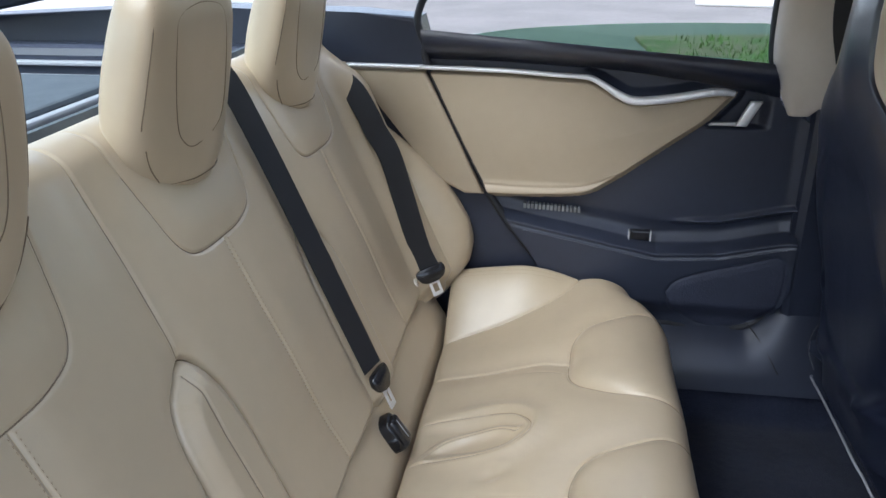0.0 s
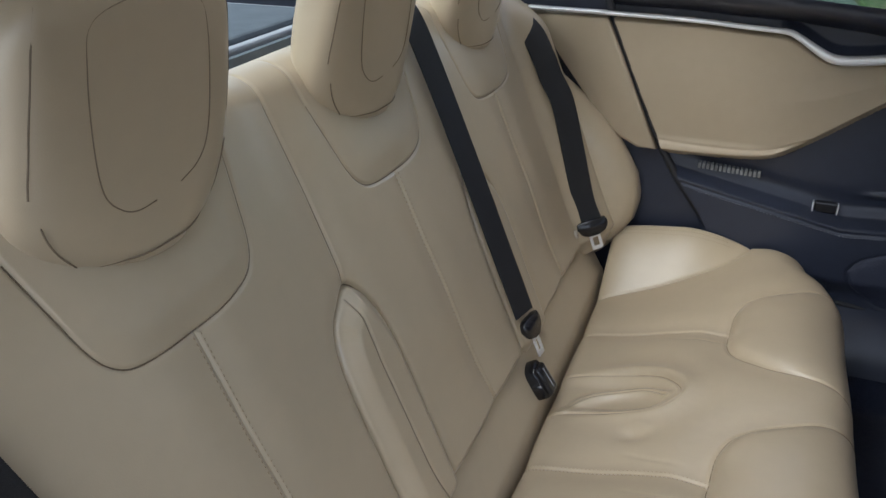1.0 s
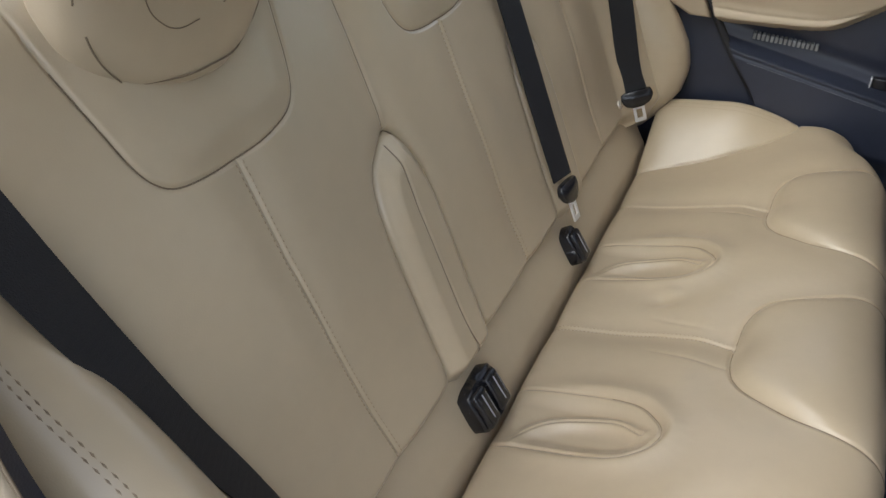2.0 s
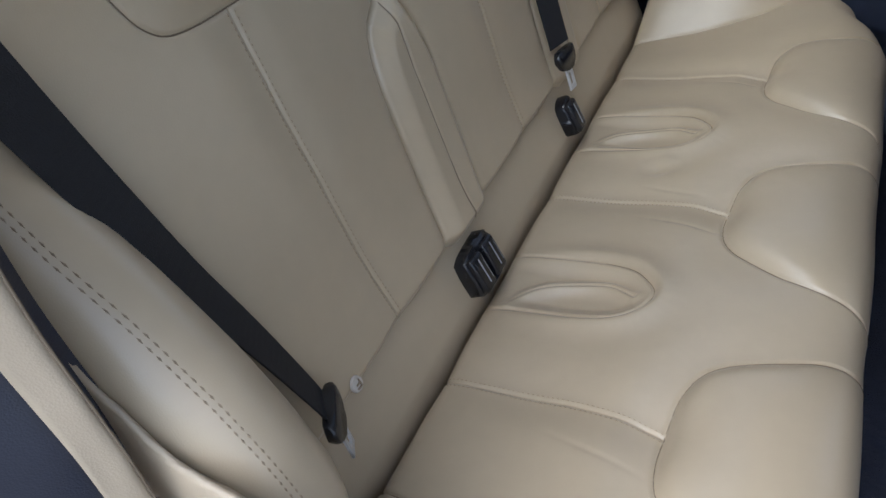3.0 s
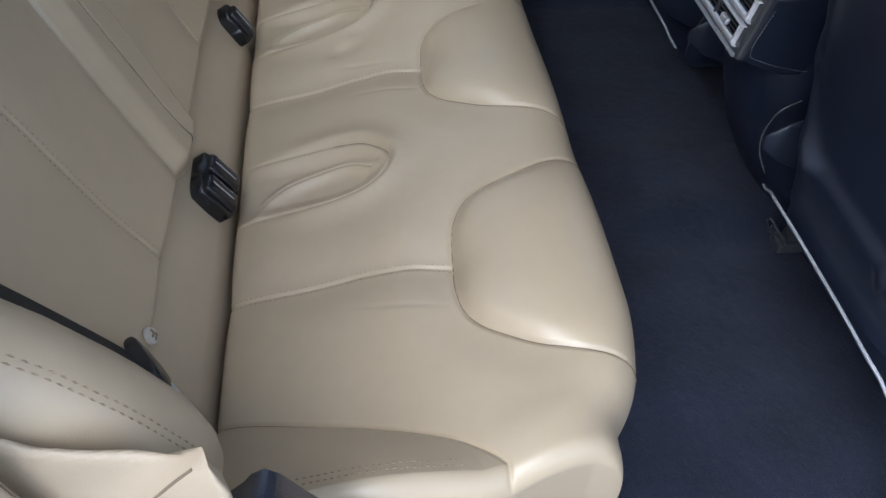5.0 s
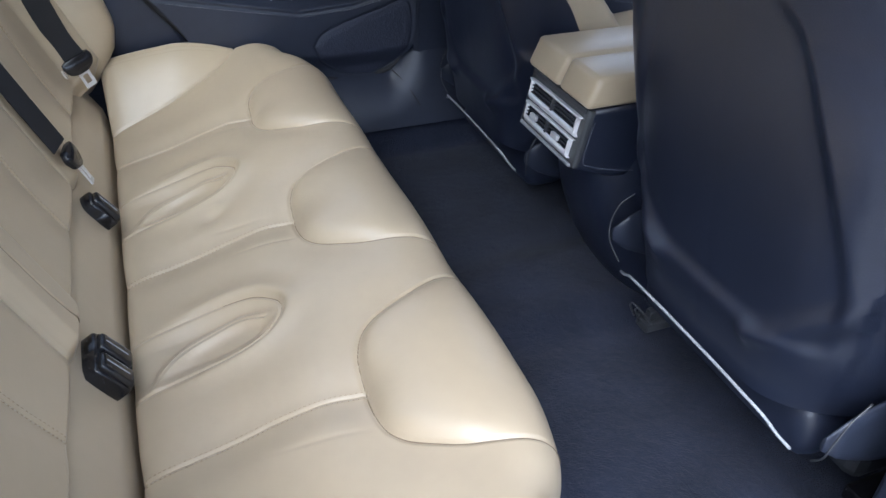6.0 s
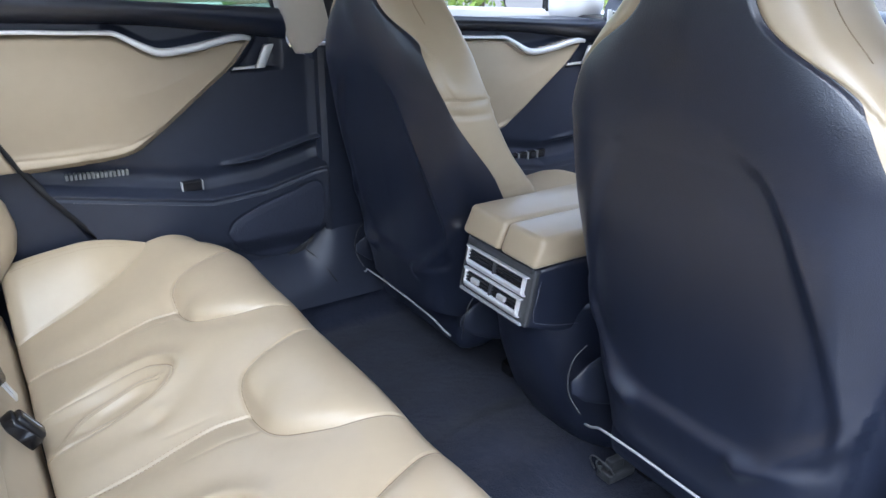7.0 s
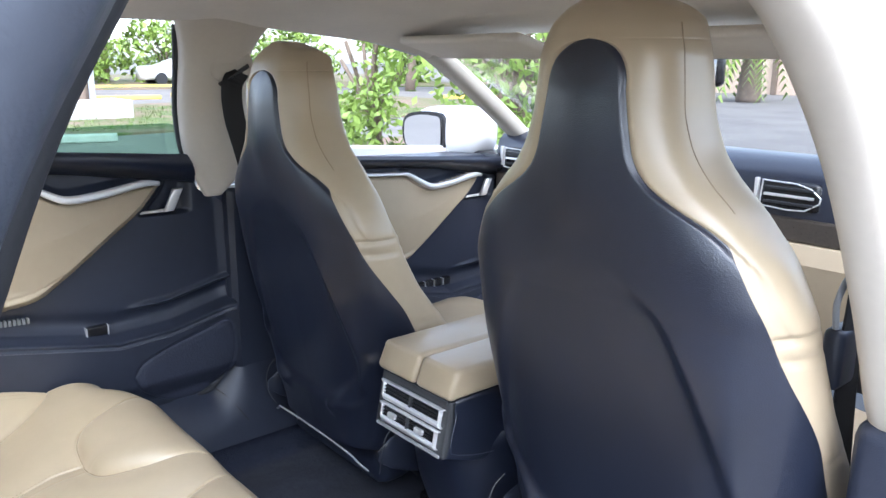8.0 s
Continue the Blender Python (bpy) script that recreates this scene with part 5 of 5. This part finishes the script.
# ---- load space behind the rear seat ----
def load_space():
    s = thing("cargo_cover", "grey-blue felt load cover behind the seats", "cargo cover", (0, -0.75, 0.86))
    bm = bmesh.new()
    box(bm, (-0.50, -0.26, -0.012), (0.50, 0.16, 0.012), 0.008, 2)
    part("felt", bm, SHELF, s)
    bm = bmesh.new()
    box(bm, (-0.56, 0.165, -0.02), (0.56, 0.185, 0.004), 0.005, 2)
    part("front_bar", bm, GREY_TRIM, s, "grey front bar")
    h = thing("hatch_trim", "dark trim around the load space and tailgate", "trim", kind="structure")
    bm = bmesh.new()
    box(bm, (-0.80, -1.45, 0.20), (0.80, -1.38, 0.93), 0.02)
    part("tailgate_panel", bm, SOFT_BLACK, h)
    bm = bmesh.new()
    box(bm, (-0.75, -1.40, 0.30), (0.75, -0.20, 0.33))
    part("load_floor", bm, CARPET, h)
    for sx in (-1, 1):
        bm = bmesh.new()
        box(bm, (sx * 0.70 - 0.04, -1.40, 0.30), (sx * 0.70 + 0.04, -0.32, 0.90), 0.02)
        part("side_trim", bm, SOFT_BLACK, h)
        for k in range(3):
            bm = bmesh.new()
            box(bm, (sx * 0.655 - 0.01, -1.35, 0.80 + 0.03 * k), (sx * 0.655 + 0.01, -0.55, 0.81 + 0.03 * k), 0.003)
            part("trim_rib", bm, GREY_TRIM, h)
    for sx in (-1, 1):
        r = spline([(sx * 0.68, 0.02, 1.17), (sx * 0.68, -0.35, 1.125), (sx * 0.68, -0.80, 1.04), (sx * 0.68, -1.40, 0.93)], 20)
        loft("rear_pillar", [((v[0], v[1], v[2]), (0.05, 0, 0), (0, 0, 0.035), 2.6) for v in r], SOFT_BLACK if sx < 0 else GREY_TRIM, h, ring=20)
    bm = bmesh.new()
    vs = [bm.verts.new(p) for p in ((-0.60, -0.37, 1.155), (0.60, -0.37, 1.155), (0.66, -1.42, 0.945), (-0.66, -1.42, 0.945))]
    bm.faces.new(vs)
    bmesh.ops.solidify(bm, geom=bm.faces[:], thickness=0.005)
    part("rear_glass", bm, GLASS, h).visible_shadow = False


load_space()


# ---- rear belts and buckles ----
def rear_belt(name_label, path, across, tongue_at, tongue_dir, up):
    b = thing("seat_belt", name_label, "seat belt", path[-1], group="rear seat belts")
    inv = Matrix.Translation(-Vector(path[-1]))
    ribbon("webbing", path, across, 0.047, 0.0025, BELT, b).matrix_parent_inverse = inv
    z = Vector(tongue_dir).normalized()
    y = Vector(up)
    y = (y - z * y.dot(z)).normalized()
    x = y.cross(z)
    m = Matrix((x, y, z)).transposed().to_4x4()
    m.translation = tongue_at
    bm = bmesh.new()
    prism(bm, spline([(-0.030, 0.018), (0.030, 0.018), (0.034, 0.004), (0.020, -0.014), (-0.020, -0.014), (-0.034, 0.004), (-0.030, 0.018)], 24)[:-1].tolist(), 0.012, "y", -0.004, 0.004, 2)
    bmesh.ops.transform(bm, matrix=m, verts=bm.verts)
    part("tongue_grip", bm, GLOSS_BLACK, b, shade=True).matrix_parent_inverse = inv
    bm = bmesh.new()
    for lo, hi in (((-0.012, 0.0, -0.050), (-0.006, 0.003, -0.012)), ((0.006, 0.0, -0.050), (0.012, 0.003, -0.012)), ((-0.012, 0.0, -0.050), (0.012, 0.003, -0.042)), ((-0.012, 0.0, -0.022), (0.012, 0.003, -0.012))):
        box(bm, lo, hi)
    bmesh.ops.transform(bm, matrix=m, verts=bm.verts)
    part("tongue", bm, CHROME, b, "steel belt tongue").matrix_parent_inverse = inv
    return b


def on_back(x, z, lift=0.012):
    return tuple(back_base(np.array(x), np.array(z)) + BN * lift)


rear_belt("black rear centre seat belt hanging over the tan backrest", [on_back(-0.196, 0.985, -0.05), on_back(-0.194, 0.955, 0.0), on_back(-0.192, 0.925, 0.016), on_back(-0.191, 0.85, 0.020), on_back(-0.189, 0.70, 0.020), on_back(-0.182, 0.56, 0.020), on_back(-0.174, 0.455, 0.022)], (1, -0.35, 0.0), on_back(-0.172, 0.432, 0.026), (-0.12, -0.42, 0.9), (0, 0.9, 0.4))
rear_belt("black rear outer seat belt hanging in front of the backrest", [(-0.665, -0.36, 0.87), (-0.650, -0.27, 0.87), (-0.628, -0.195, 0.835), (-0.612, -0.157, 0.785), (-0.610, -0.138, 0.745), (-0.61, -0.112, 0.698), (-0.61, -0.085, 0.604), (-0.61, -0.055, 0.493), (-0.61, -0.034, 0.445)], (-0.45, 1, 0.2), (-0.61, -0.030, 0.432), (0.02, -0.30, 0.9), (1.0, 0.45, 0.2))
rear_belt("black rear outer seat belt beside the bolster", [on_back(0.672, 0.86, 0.030), on_back(0.656, 0.775, 0.026), on_back(0.640, 0.70, 0.024), on_back(0.622, 0.62, 0.024), on_back(0.602, 0.545, 0.026), on_back(0.588, 0.475, 0.032), on_back(0.582, 0.436, 0.036)], [(1, -0.15, 0.25), (1, -0.15, 0.25), (1, -0.15, 0.28), (0.95, -0.10, 0.3), (0.9, 0.0, 0.3), (0.8, 0.35, 0.25), (0.65, 0.6, 0.2)], on_back(0.584, 0.432, 0.038), (0.02, -0.32, 0.94), (-0.55, 0.8, 0.2))


def buckle(name_label, x, n):
    b = thing("belt_buckle", name_label, "belt buckle", (x, -0.025, 0.336))
    m = Matrix.Rotation(radians(33), 4, "X")
    w = 0.019 * n
    bm = bmesh.new()
    prism(bm, spline([(-w, 0.0), (-w, 0.026), (-w + 0.008, 0.034), (w - 0.010, 0.030), (w, 0.018), (w, -0.022), (w - 0.010, -0.032), (-w + 0.008, -0.032), (-w, -0.024), (-w, 0.0)], 36)[:-1].tolist(), 0.026, "y", -0.008, 0.005, 3)
    bmesh.ops.transform(bm, matrix=m, verts=bm.verts)
    h = part("housing", bm, GLOSS_BLACK, b, shade=True)
    for k in range(n):
        cx = (k - (n - 1) / 2) * 0.038
        bm = bmesh.new()
        box(bm, (cx - 0.0155, 0.010, -0.028), (cx + 0.0155, 0.027, 0.027), 0.006, 3, m)
        part("release_button", bm, GLOSS_BLACK, h, "black release button", True)
        bm = bmesh.new()
        box(bm, (cx - 0.0012, 0.0255, -0.018), (cx + 0.0010, 0.0278, 0.020), 0.0005, 1, m)
        box(bm, (cx - 0.0100, 0.0255, -0.016), (cx - 0.0094, 0.0272, 0.018), 0.0002, 1, m)
        part("tongue_slot", bm, GREY_TRIM, h)
    return b


buckle("pair of black seat belt buckles in the seat strip", 0.228, 2)
buckle("single black seat belt buckle beside the bench cushion", -0.168, 1)


# ---- child seat anchor badges ----
def badge(x, z):
    b = thing("anchor_badge", "small round pale anchor badge sewn on the backrest", "badge", on_back(x, z, 0.0), group="anchor badges")
    bm = bmesh.new()
    bmesh.ops.create_cone(bm, cap_ends=True, segments=24, radius1=0.0095, radius2=0.0085, depth=0.003)
    bmesh.ops.transform(bm, matrix=Matrix.Rotation(radians(-62), 4, "X"), verts=bm.verts)
    bmesh.ops.translate(bm, vec=Vector(BN) * 0.004, verts=bm.verts)
    part("disc", bm, PILLAR, b)
    bm = bmesh.new()
    for lo, hi in (((-0.004, -0.005, 0.0005), (-0.0025, 0.005, 0.002)), ((-0.004, -0.001, 0.0005), (0.003, 0.0005, 0.002)), ((-0.004, 0.0035, 0.0005), (0.004, 0.005, 0.002))):
        box(bm, lo, hi)
    bmesh.ops.transform(bm, matrix=Matrix.Translation(Vector(BN) * 0.0055) @ Matrix.Rotation(radians(-62), 4, "X"), verts=bm.verts)
    part("mark", bm, THREAD, b)


badge(0.226, 0.410)
badge(0.512, 0.400)
badge(-0.575, 0.425)


# ---- passenger's hanging belt ----
def hanging_belt():
    b = thing("seat_belt", "black front passenger belt with tongue against the centre pillar", "seat belt", (0.66, 0.80, 1.10))
    inv = Matrix.Translation((-0.66, -0.80, -1.10))
    ribbon("webbing", [(0.665, 0.86, 1.02), (0.655, 0.90, 0.85), (0.645, 0.92, 0.72), (0.645, 0.95, 0.50), (0.655, 0.97, 0.22)], (0.15, 1, 0), 0.047, 0.0025, BELT, b).matrix_parent_inverse = inv
    bm = bmesh.new()
    box(bm, (0.624, 0.880, 0.695), (0.650, 0.935, 0.775), 0.010, 3)
    part("tongue_grip", bm, SOFT_BLACK, b, shade=True).matrix_parent_inverse = inv
    tube("tongue", [(0.638, 0.885, 0.775), (0.638, 0.880, 0.810), (0.638, 0.905, 0.835), (0.638, 0.930, 0.812), (0.638, 0.928, 0.775)], 0.004, GREY_TRIM, b, "steel belt tongue").matrix_parent_inverse = inv


hanging_belt()


# ---- outer mirror ----
def outer_mirror():
    m = thing("outer_mirror", "white painted driver's door mirror", "wing mirror", (-0.95, 1.60, 0.85))
    sec = []
    for k in range(24):
        t = k / 23
        e = math.sqrt(max(0.02, 1 - (2 * abs(t - 0.5)) ** 4.5))
        sec.append(((-0.13 + 0.26 * t, 0.045, 0.012 * t), (0, 0.075 * e, 0), (0, 0, 0.072 * e), 2.8))
    loft("shell", sec, WHITE_PAINT, m, ring=32)
    bm = bmesh.new()
    prism(bm, spline([(-0.125, 0.0), (-0.115, 0.045), (-0.05, 0.062), (0.02, 0.062), (0.045, 0.05), (0.045, -0.04), (0.03, -0.055), (-0.06, -0.050), (-0.11, -0.035), (-0.125, 0.0)], 40)[:-1].tolist(), 0.012, "y", -0.036, 0.004)
    part("glass_surround", bm, GLOSS_BLACK, m)
    bm = bmesh.new()
    prism(bm, spline([(-0.112, 0.0), (-0.104, 0.038), (-0.05, 0.053), (0.015, 0.053), (0.036, 0.043), (0.036, -0.034), (0.024, -0.046), (-0.055, -0.042), (-0.10, -0.03), (-0.112, 0.0)], 40)[:-1].tolist(), 0.003, "y", -0.039)
    part("mirror_face", bm, MIRROR_GLASS, m, "mirror reflecting the surroundings")
    bm = bmesh.new()
    box(bm, (0.10, 0.01, -0.075), (0.20, 0.08, -0.03), 0.012, 2)
    part("foot", bm, GLOSS_BLACK, m)
    m.scale = (1.28, 1.2, 1.25)


outer_mirror()


# ---- outside ----
ASPHALT = mat("asphalt", (0.185, 0.172, 0.160), 0.95, spec=0.15, vary=0.18, scale=0.8, grain=0.01, grain_scale=40, bumpy=0.02, bumpy_scale=4)
GRASS = mat("grass", (0.16, 0.20, 0.06), 0.95, vary=0.4, scale=0.9, bumpy=0.05, bumpy_scale=12)
for _node in GRASS.node_tree.nodes:
    if _node.type == "VALTORGB":  # green patches among dry leaves
        _node.color_ramp.elements[0].color, _node.color_ramp.elements[1].color = (0.085, 0.12, 0.03, 1), (0.20, 0.135, 0.095, 1)
        _node.color_ramp.elements[0].position, _node.color_ramp.elements[1].position = 0.42, 0.56
BLADE = mat("grass_blades", (0.12, 0.17, 0.04), 0.6, vary=0.4, scale=2.0)
LEAF = mat("leaves", (0.19, 0.28, 0.05), 0.5, vary=0.45, scale=1.5)
BARK = mat("bark", (0.16, 0.12, 0.09), 0.9, vary=0.3, scale=5, bumpy=0.02, bumpy_scale=15)
YELLOW = mat("yellow_kerb_paint", (0.75, 0.50, 0.10), 0.8, vary=0.2, scale=3)
WALL = mat("tan_wall", (0.55, 0.42, 0.33), 0.9, vary=0.1, scale=1)
CONCRETE = mat("concrete", (0.45, 0.44, 0.42), 0.9, vary=0.12, scale=3)


def outside():
    tagged(mesh_part("ground", [(-400, -400, GROUND_Z), (400, -400, GROUND_Z), (400, 400, GROUND_Z), (-400, 400, GROUND_Z)], [(0, 1, 2, 3)], ASPHALT, shade=False), "pale worn asphalt parking lot", "ground", kind="structure")
    for label, outline in (("patchy grass strip beside the parked car", [(-8.9, 1.0), (-6.6, 1.2), (-6.0, 12.0), (-10.5, 12.0)]), ("patchy grass island with a pole base", [(-13.2, 3.2), (-21.5, 2.4), (-25.0, 18.0), (-15.0, 18.0)]), ("grass verge under the far trees", [(-40, -10), (-32, 30), (-70, 50), (-80, -30)])):
        bm = bmesh.new()
        prism(bm, outline, 0.07, "z", GROUND_Z - 0.02, 0.02)
        tagged(part("grass_strip", bm, GRASS), label, "grass", kind="structure")
    for x, y, a, n in ((-12.6, 3.2, 75, 1.0), (-25.6, 4.6, 80, 1.4), (-26.6, 8.6, 80, 1.6), (-27.4, 12.2, 80, 1.2), (-20.5, 19.5, 45, 1.0), (-39.0, 6.0, 78, 3.0), (-38.0, 13.0, 78, 3.0)):
        bm = bmesh.new()
        box(bm, (-n, -0.10, 0), (n, 0.10, 0.14), 0.03, 2)
        plain = x > -13
        ob = part("wheel_stop", bm, CONCRETE if plain else YELLOW)
        ob.matrix_world = pose(x, y, GROUND_Z, 0, 0, a)
        tagged(ob, "pale worn concrete kerb block on the asphalt" if plain else "yellow painted concrete kerb block on the asphalt", "kerb", group="kerb blocks")
    b = thing("pole_base", "weathered concrete block carrying a pole", "pole base", (-17.6, 5.3, GROUND_Z))
    bm = bmesh.new()
    box(bm, (-0.6, -0.75, 0), (0.6, 0.75, 0.45), 0.05, 2)
    part("block", bm, CONCRETE, b)
    p = thing("utility_pole", "brown wooden utility pole with a grey metal conduit", "pole", (-17.8, 5.2, GROUND_Z + 0.45))
    bm = bmesh.new()
    bmesh.ops.create_cone(bm, cap_ends=True, segments=14, radius1=0.14, radius2=0.11, depth=7.0)
    bmesh.ops.translate(bm, vec=(0, 0, 3.5), verts=bm.verts)
    part("shaft", bm, BARK, p)
    bm = bmesh.new()
    box(bm, (0.13, 0.10, 0), (0.24, 0.22, 5.0), 0.02)
    part("conduit", bm, GREY_TRIM, p)
    c = thing("parked_car", "white car parked far off under trees", "car", (-43, 17.5, GROUND_Z))
    sec = [((0, -2.1 + 0.3 * k, 0.62 + 0.18 * math.exp(-((k - 7) / 3.5) ** 2)), (0.86, 0, 0), (0, 0, 0.38 + 0.32 * math.exp(-((k - 7) / 3.2) ** 2)), 3.0) for k in range(15)]
    loft("body", sec, WHITE_PAINT, c, ring=24)
    for x in (-0.78, 0.78):
        for y in (-1.3, 1.3):
            bm = bmesh.new()
            bmesh.ops.create_cone(bm, cap_ends=True, segments=20, radius1=0.33, radius2=0.33, depth=0.22)
            bmesh.ops.transform(bm, matrix=Matrix.Translation((x, y, 0.33)) @ Matrix.Rotation(radians(90), 4, "Y"), verts=bm.verts)
            part("wheel", bm, RUBBER, c)


outside()


def tufts(label, lo, hi, n, seed):
    rng = np.random.default_rng(seed)
    verts, faces = [], []
    base = rng.uniform(lo, hi, (n // 6, 2))
    for k in range(n):
        x, y = base[k % len(base)] + rng.normal(0, 0.09, 2)
        w, h, a, b = rng.uniform(0.006, 0.014), rng.uniform(0.03, 0.11), rng.uniform(0, 6.3), rng.uniform(0, 0.10)
        u, v = math.cos(a), math.sin(a)
        o = len(verts)
        verts += [(x - u * w, y - v * w, GROUND_Z + 0.04), (x + u * w, y + v * w, GROUND_Z + 0.04), (x - v * b, y + u * b, GROUND_Z + 0.04 + h)]
        faces.append((o, o + 1, o + 2))
    tagged(mesh_part("grass_tufts", verts, faces, BLADE, shade=False), label, "grass", kind="stuff")


tufts("uneven green grass tufts on the strip beside the car", (-8.6, 1.4), (-6.8, 9.0), 2600, 5)
tufts("uneven green grass tufts on the island", (-21.0, 3.6), (-14.0, 14.0), 6000, 6)


def tree(x, y, h, spread, trunk_h, n, leaf, seed, label, name="tree", low=0.0):
    rng = np.random.default_rng(seed)
    t = thing(name, label, name, (x, y, GROUND_Z))
    r0 = 0.03 + h * 0.022
    pts = [(0, 0, 0), (0.1, 0.05, trunk_h * 0.5), (0.0, 0.1, trunk_h), (0.1, 0.0, h * 0.8)]
    p = spline(pts, 14)
    loft("trunk", [((q[0], q[1], q[2]), (r0 * (1 - 0.75 * i / 13), 0, 0), (0, r0 * (1 - 0.75 * i / 13), 0), 2) for i, q in enumerate(p)], BARK, t, ring=10)
    for k in range(6):
        a = rng.uniform(0, 6.28)
        z0 = trunk_h * rng.uniform(0.7, 1.1)
        e = (math.cos(a) * spread * 0.7, math.sin(a) * spread * 0.7, z0 + (h - z0) * rng.uniform(0.4, 0.8))
        tube("limb", [(0.05, 0.05, z0), (e[0] * 0.4, e[1] * 0.4, z0 + (e[2] - z0) * 0.6), e], r0 * 0.3, BARK, t, n=8, ring=6)
    clumps = rng.normal(size=(max(12, n // 90), 3))
    clumps /= np.linalg.norm(clumps, axis=1)[:, None]
    clumps *= rng.uniform(0.35, 1.0, (len(clumps), 1)) ** 0.5
    zc = (h + low) / 2
    zr = (h - low) / 2
    cl = clumps * (spread, spread, zr) + (0, 0, zc)
    verts, faces = [], []
    for i in range(n):
        c = cl[rng.integers(len(cl))] + rng.normal(size=3) * (0.22 * spread, 0.22 * spread, 0.16 * zr)
        c[2] = max(c[2], 0.05)
        u = rng.normal(size=3)
        u /= np.linalg.norm(u)
        v = np.cross(u, rng.normal(size=3))
        v /= np.linalg.norm(v)
        s = leaf * rng.uniform(0.6, 1.3)
        k = len(verts)
        verts += [c - u * s, c + v * s * 0.45 + u * 0.1 * s, c + u * s, c - v * s * 0.45 + u * 0.1 * s]
        faces += [(k, k + 1, k + 2), (k, k + 2, k + 3)]
    mesh_part("crown", verts, faces, LEAF, t, shade=False)
    return t


tree(-4.6, 5.6, 2.9, 0.85, 0.6, 4000, 0.060, 3, "leafy green shrub beside the parked car", "bush", 0.0)
tree(-5.8, 4.7, 1.9, 0.55, 0.5, 1500, 0.055, 4, "small leafy green shrub beside the parked car", "bush", 0.0)
for k, (x, y, h) in enumerate(((-46, 9, 9), (-48, 15, 11), (-45, 21, 9), (-28, 22.5, 10), (-50, 3, 10), (-44, -4, 11), (-33, 34, 10), (-20, 42, 9), (-8, 43, 9), (2, 42, 10))):
    tree(x, y, h, 3.0, h * 0.4, 2600, 0.30, 20 + k, "tall green tree behind the parking lot", "tree", h * 0.30)
# unseen trees, added to cut the low sky light entering the open door
for k, (x, y) in enumerate(((34, -12), (36, -3), (35, 5), (37, 13))):
    tree(x, y, 7.5, 3.0, 3.0, 2200, 0.32, 80 + k, "unseen tall green tree, added to block low sky light", "tree", 0.8)
for k, (x, y) in enumerate(((-47, 6), (-46, 12), (-46, 18), (-44, 25), (-40, 31))):
    tree(x, y, 3.6, 2.6, 0.6, 2200, 0.22, 60 + k, "dense green undergrowth below the trees", "bush", 0.0)


def palm(x, y, h, seed):
    rng = np.random.default_rng(seed)
    t = thing("palm_tree", "palm tree with drooping green fronds", "palm tree", (x, y, GROUND_Z))
    p = spline([(0, 0, 0), (0.05, 0, h * 0.5), (0.15, 0.1, h)], 16)
    loft("trunk", [((q[0], q[1], q[2]), (0.42 - 0.012 * i + 0.03 * (i % 2), 0, 0), (0, 0.42 - 0.012 * i + 0.03 * (i % 2), 0), 2) for i, q in enumerate(p)], BARK, t, ring=12)
    verts, faces = [], []
    for f in range(26):
        a, up, L = rng.uniform(0, 6.28), rng.uniform(-0.2, 1.1), rng.uniform(1.8, 2.8)
        for i in range(16):
            u = (i + 1) / 16
            r, z = L * u * 0.8, h + L * (up * u - 1.1 * u * u)
            c = np.array((0.15 + math.cos(a) * r, 0.1 + math.sin(a) * r, z))
            s2 = np.array((-math.sin(a), math.cos(a), 0))
            for sd in (-1, 1):
                e = c + s2 * sd * 0.5 * (1 - 0.6 * u) + (0, 0, -0.35)
                k = len(verts)
                d = np.array((math.cos(a), math.sin(a), -0.6 * u)) * 0.07
                verts += [c - d, c + d, e]
                faces += [(k, k + 1, k + 2)]
    mesh_part("fronds", verts, faces, LEAF, t, shade=False)


palm(-13.4, 26.5, 2.6, 5)


def far_wall():
    w = thing("boundary_wall", "tan panelled boundary wall with brown posts", "wall", (-8, 34, GROUND_Z), kind="structure")
    bm = bmesh.new()
    box(bm, (-30, 0, 0), (26, 0.3, 2.5))
    part("wall_body", bm, WALL, w)
    for k in range(16):
        bm = bmesh.new()
        box(bm, (-30 + k * 3.6, -0.12, 0), (-29.75 + k * 3.6, 0.1, 2.6), 0.02)
        part("post", bm, BARK, w)
    bm = bmesh.new()
    box(bm, (-8, 32.6, GROUND_Z - 0.02), (6, 33.8, GROUND_Z + 0.12), 0.05)
    tagged(part("grass_strip", bm, GRASS), "green grass strip below the boundary wall", "grass", kind="structure")


far_wall()
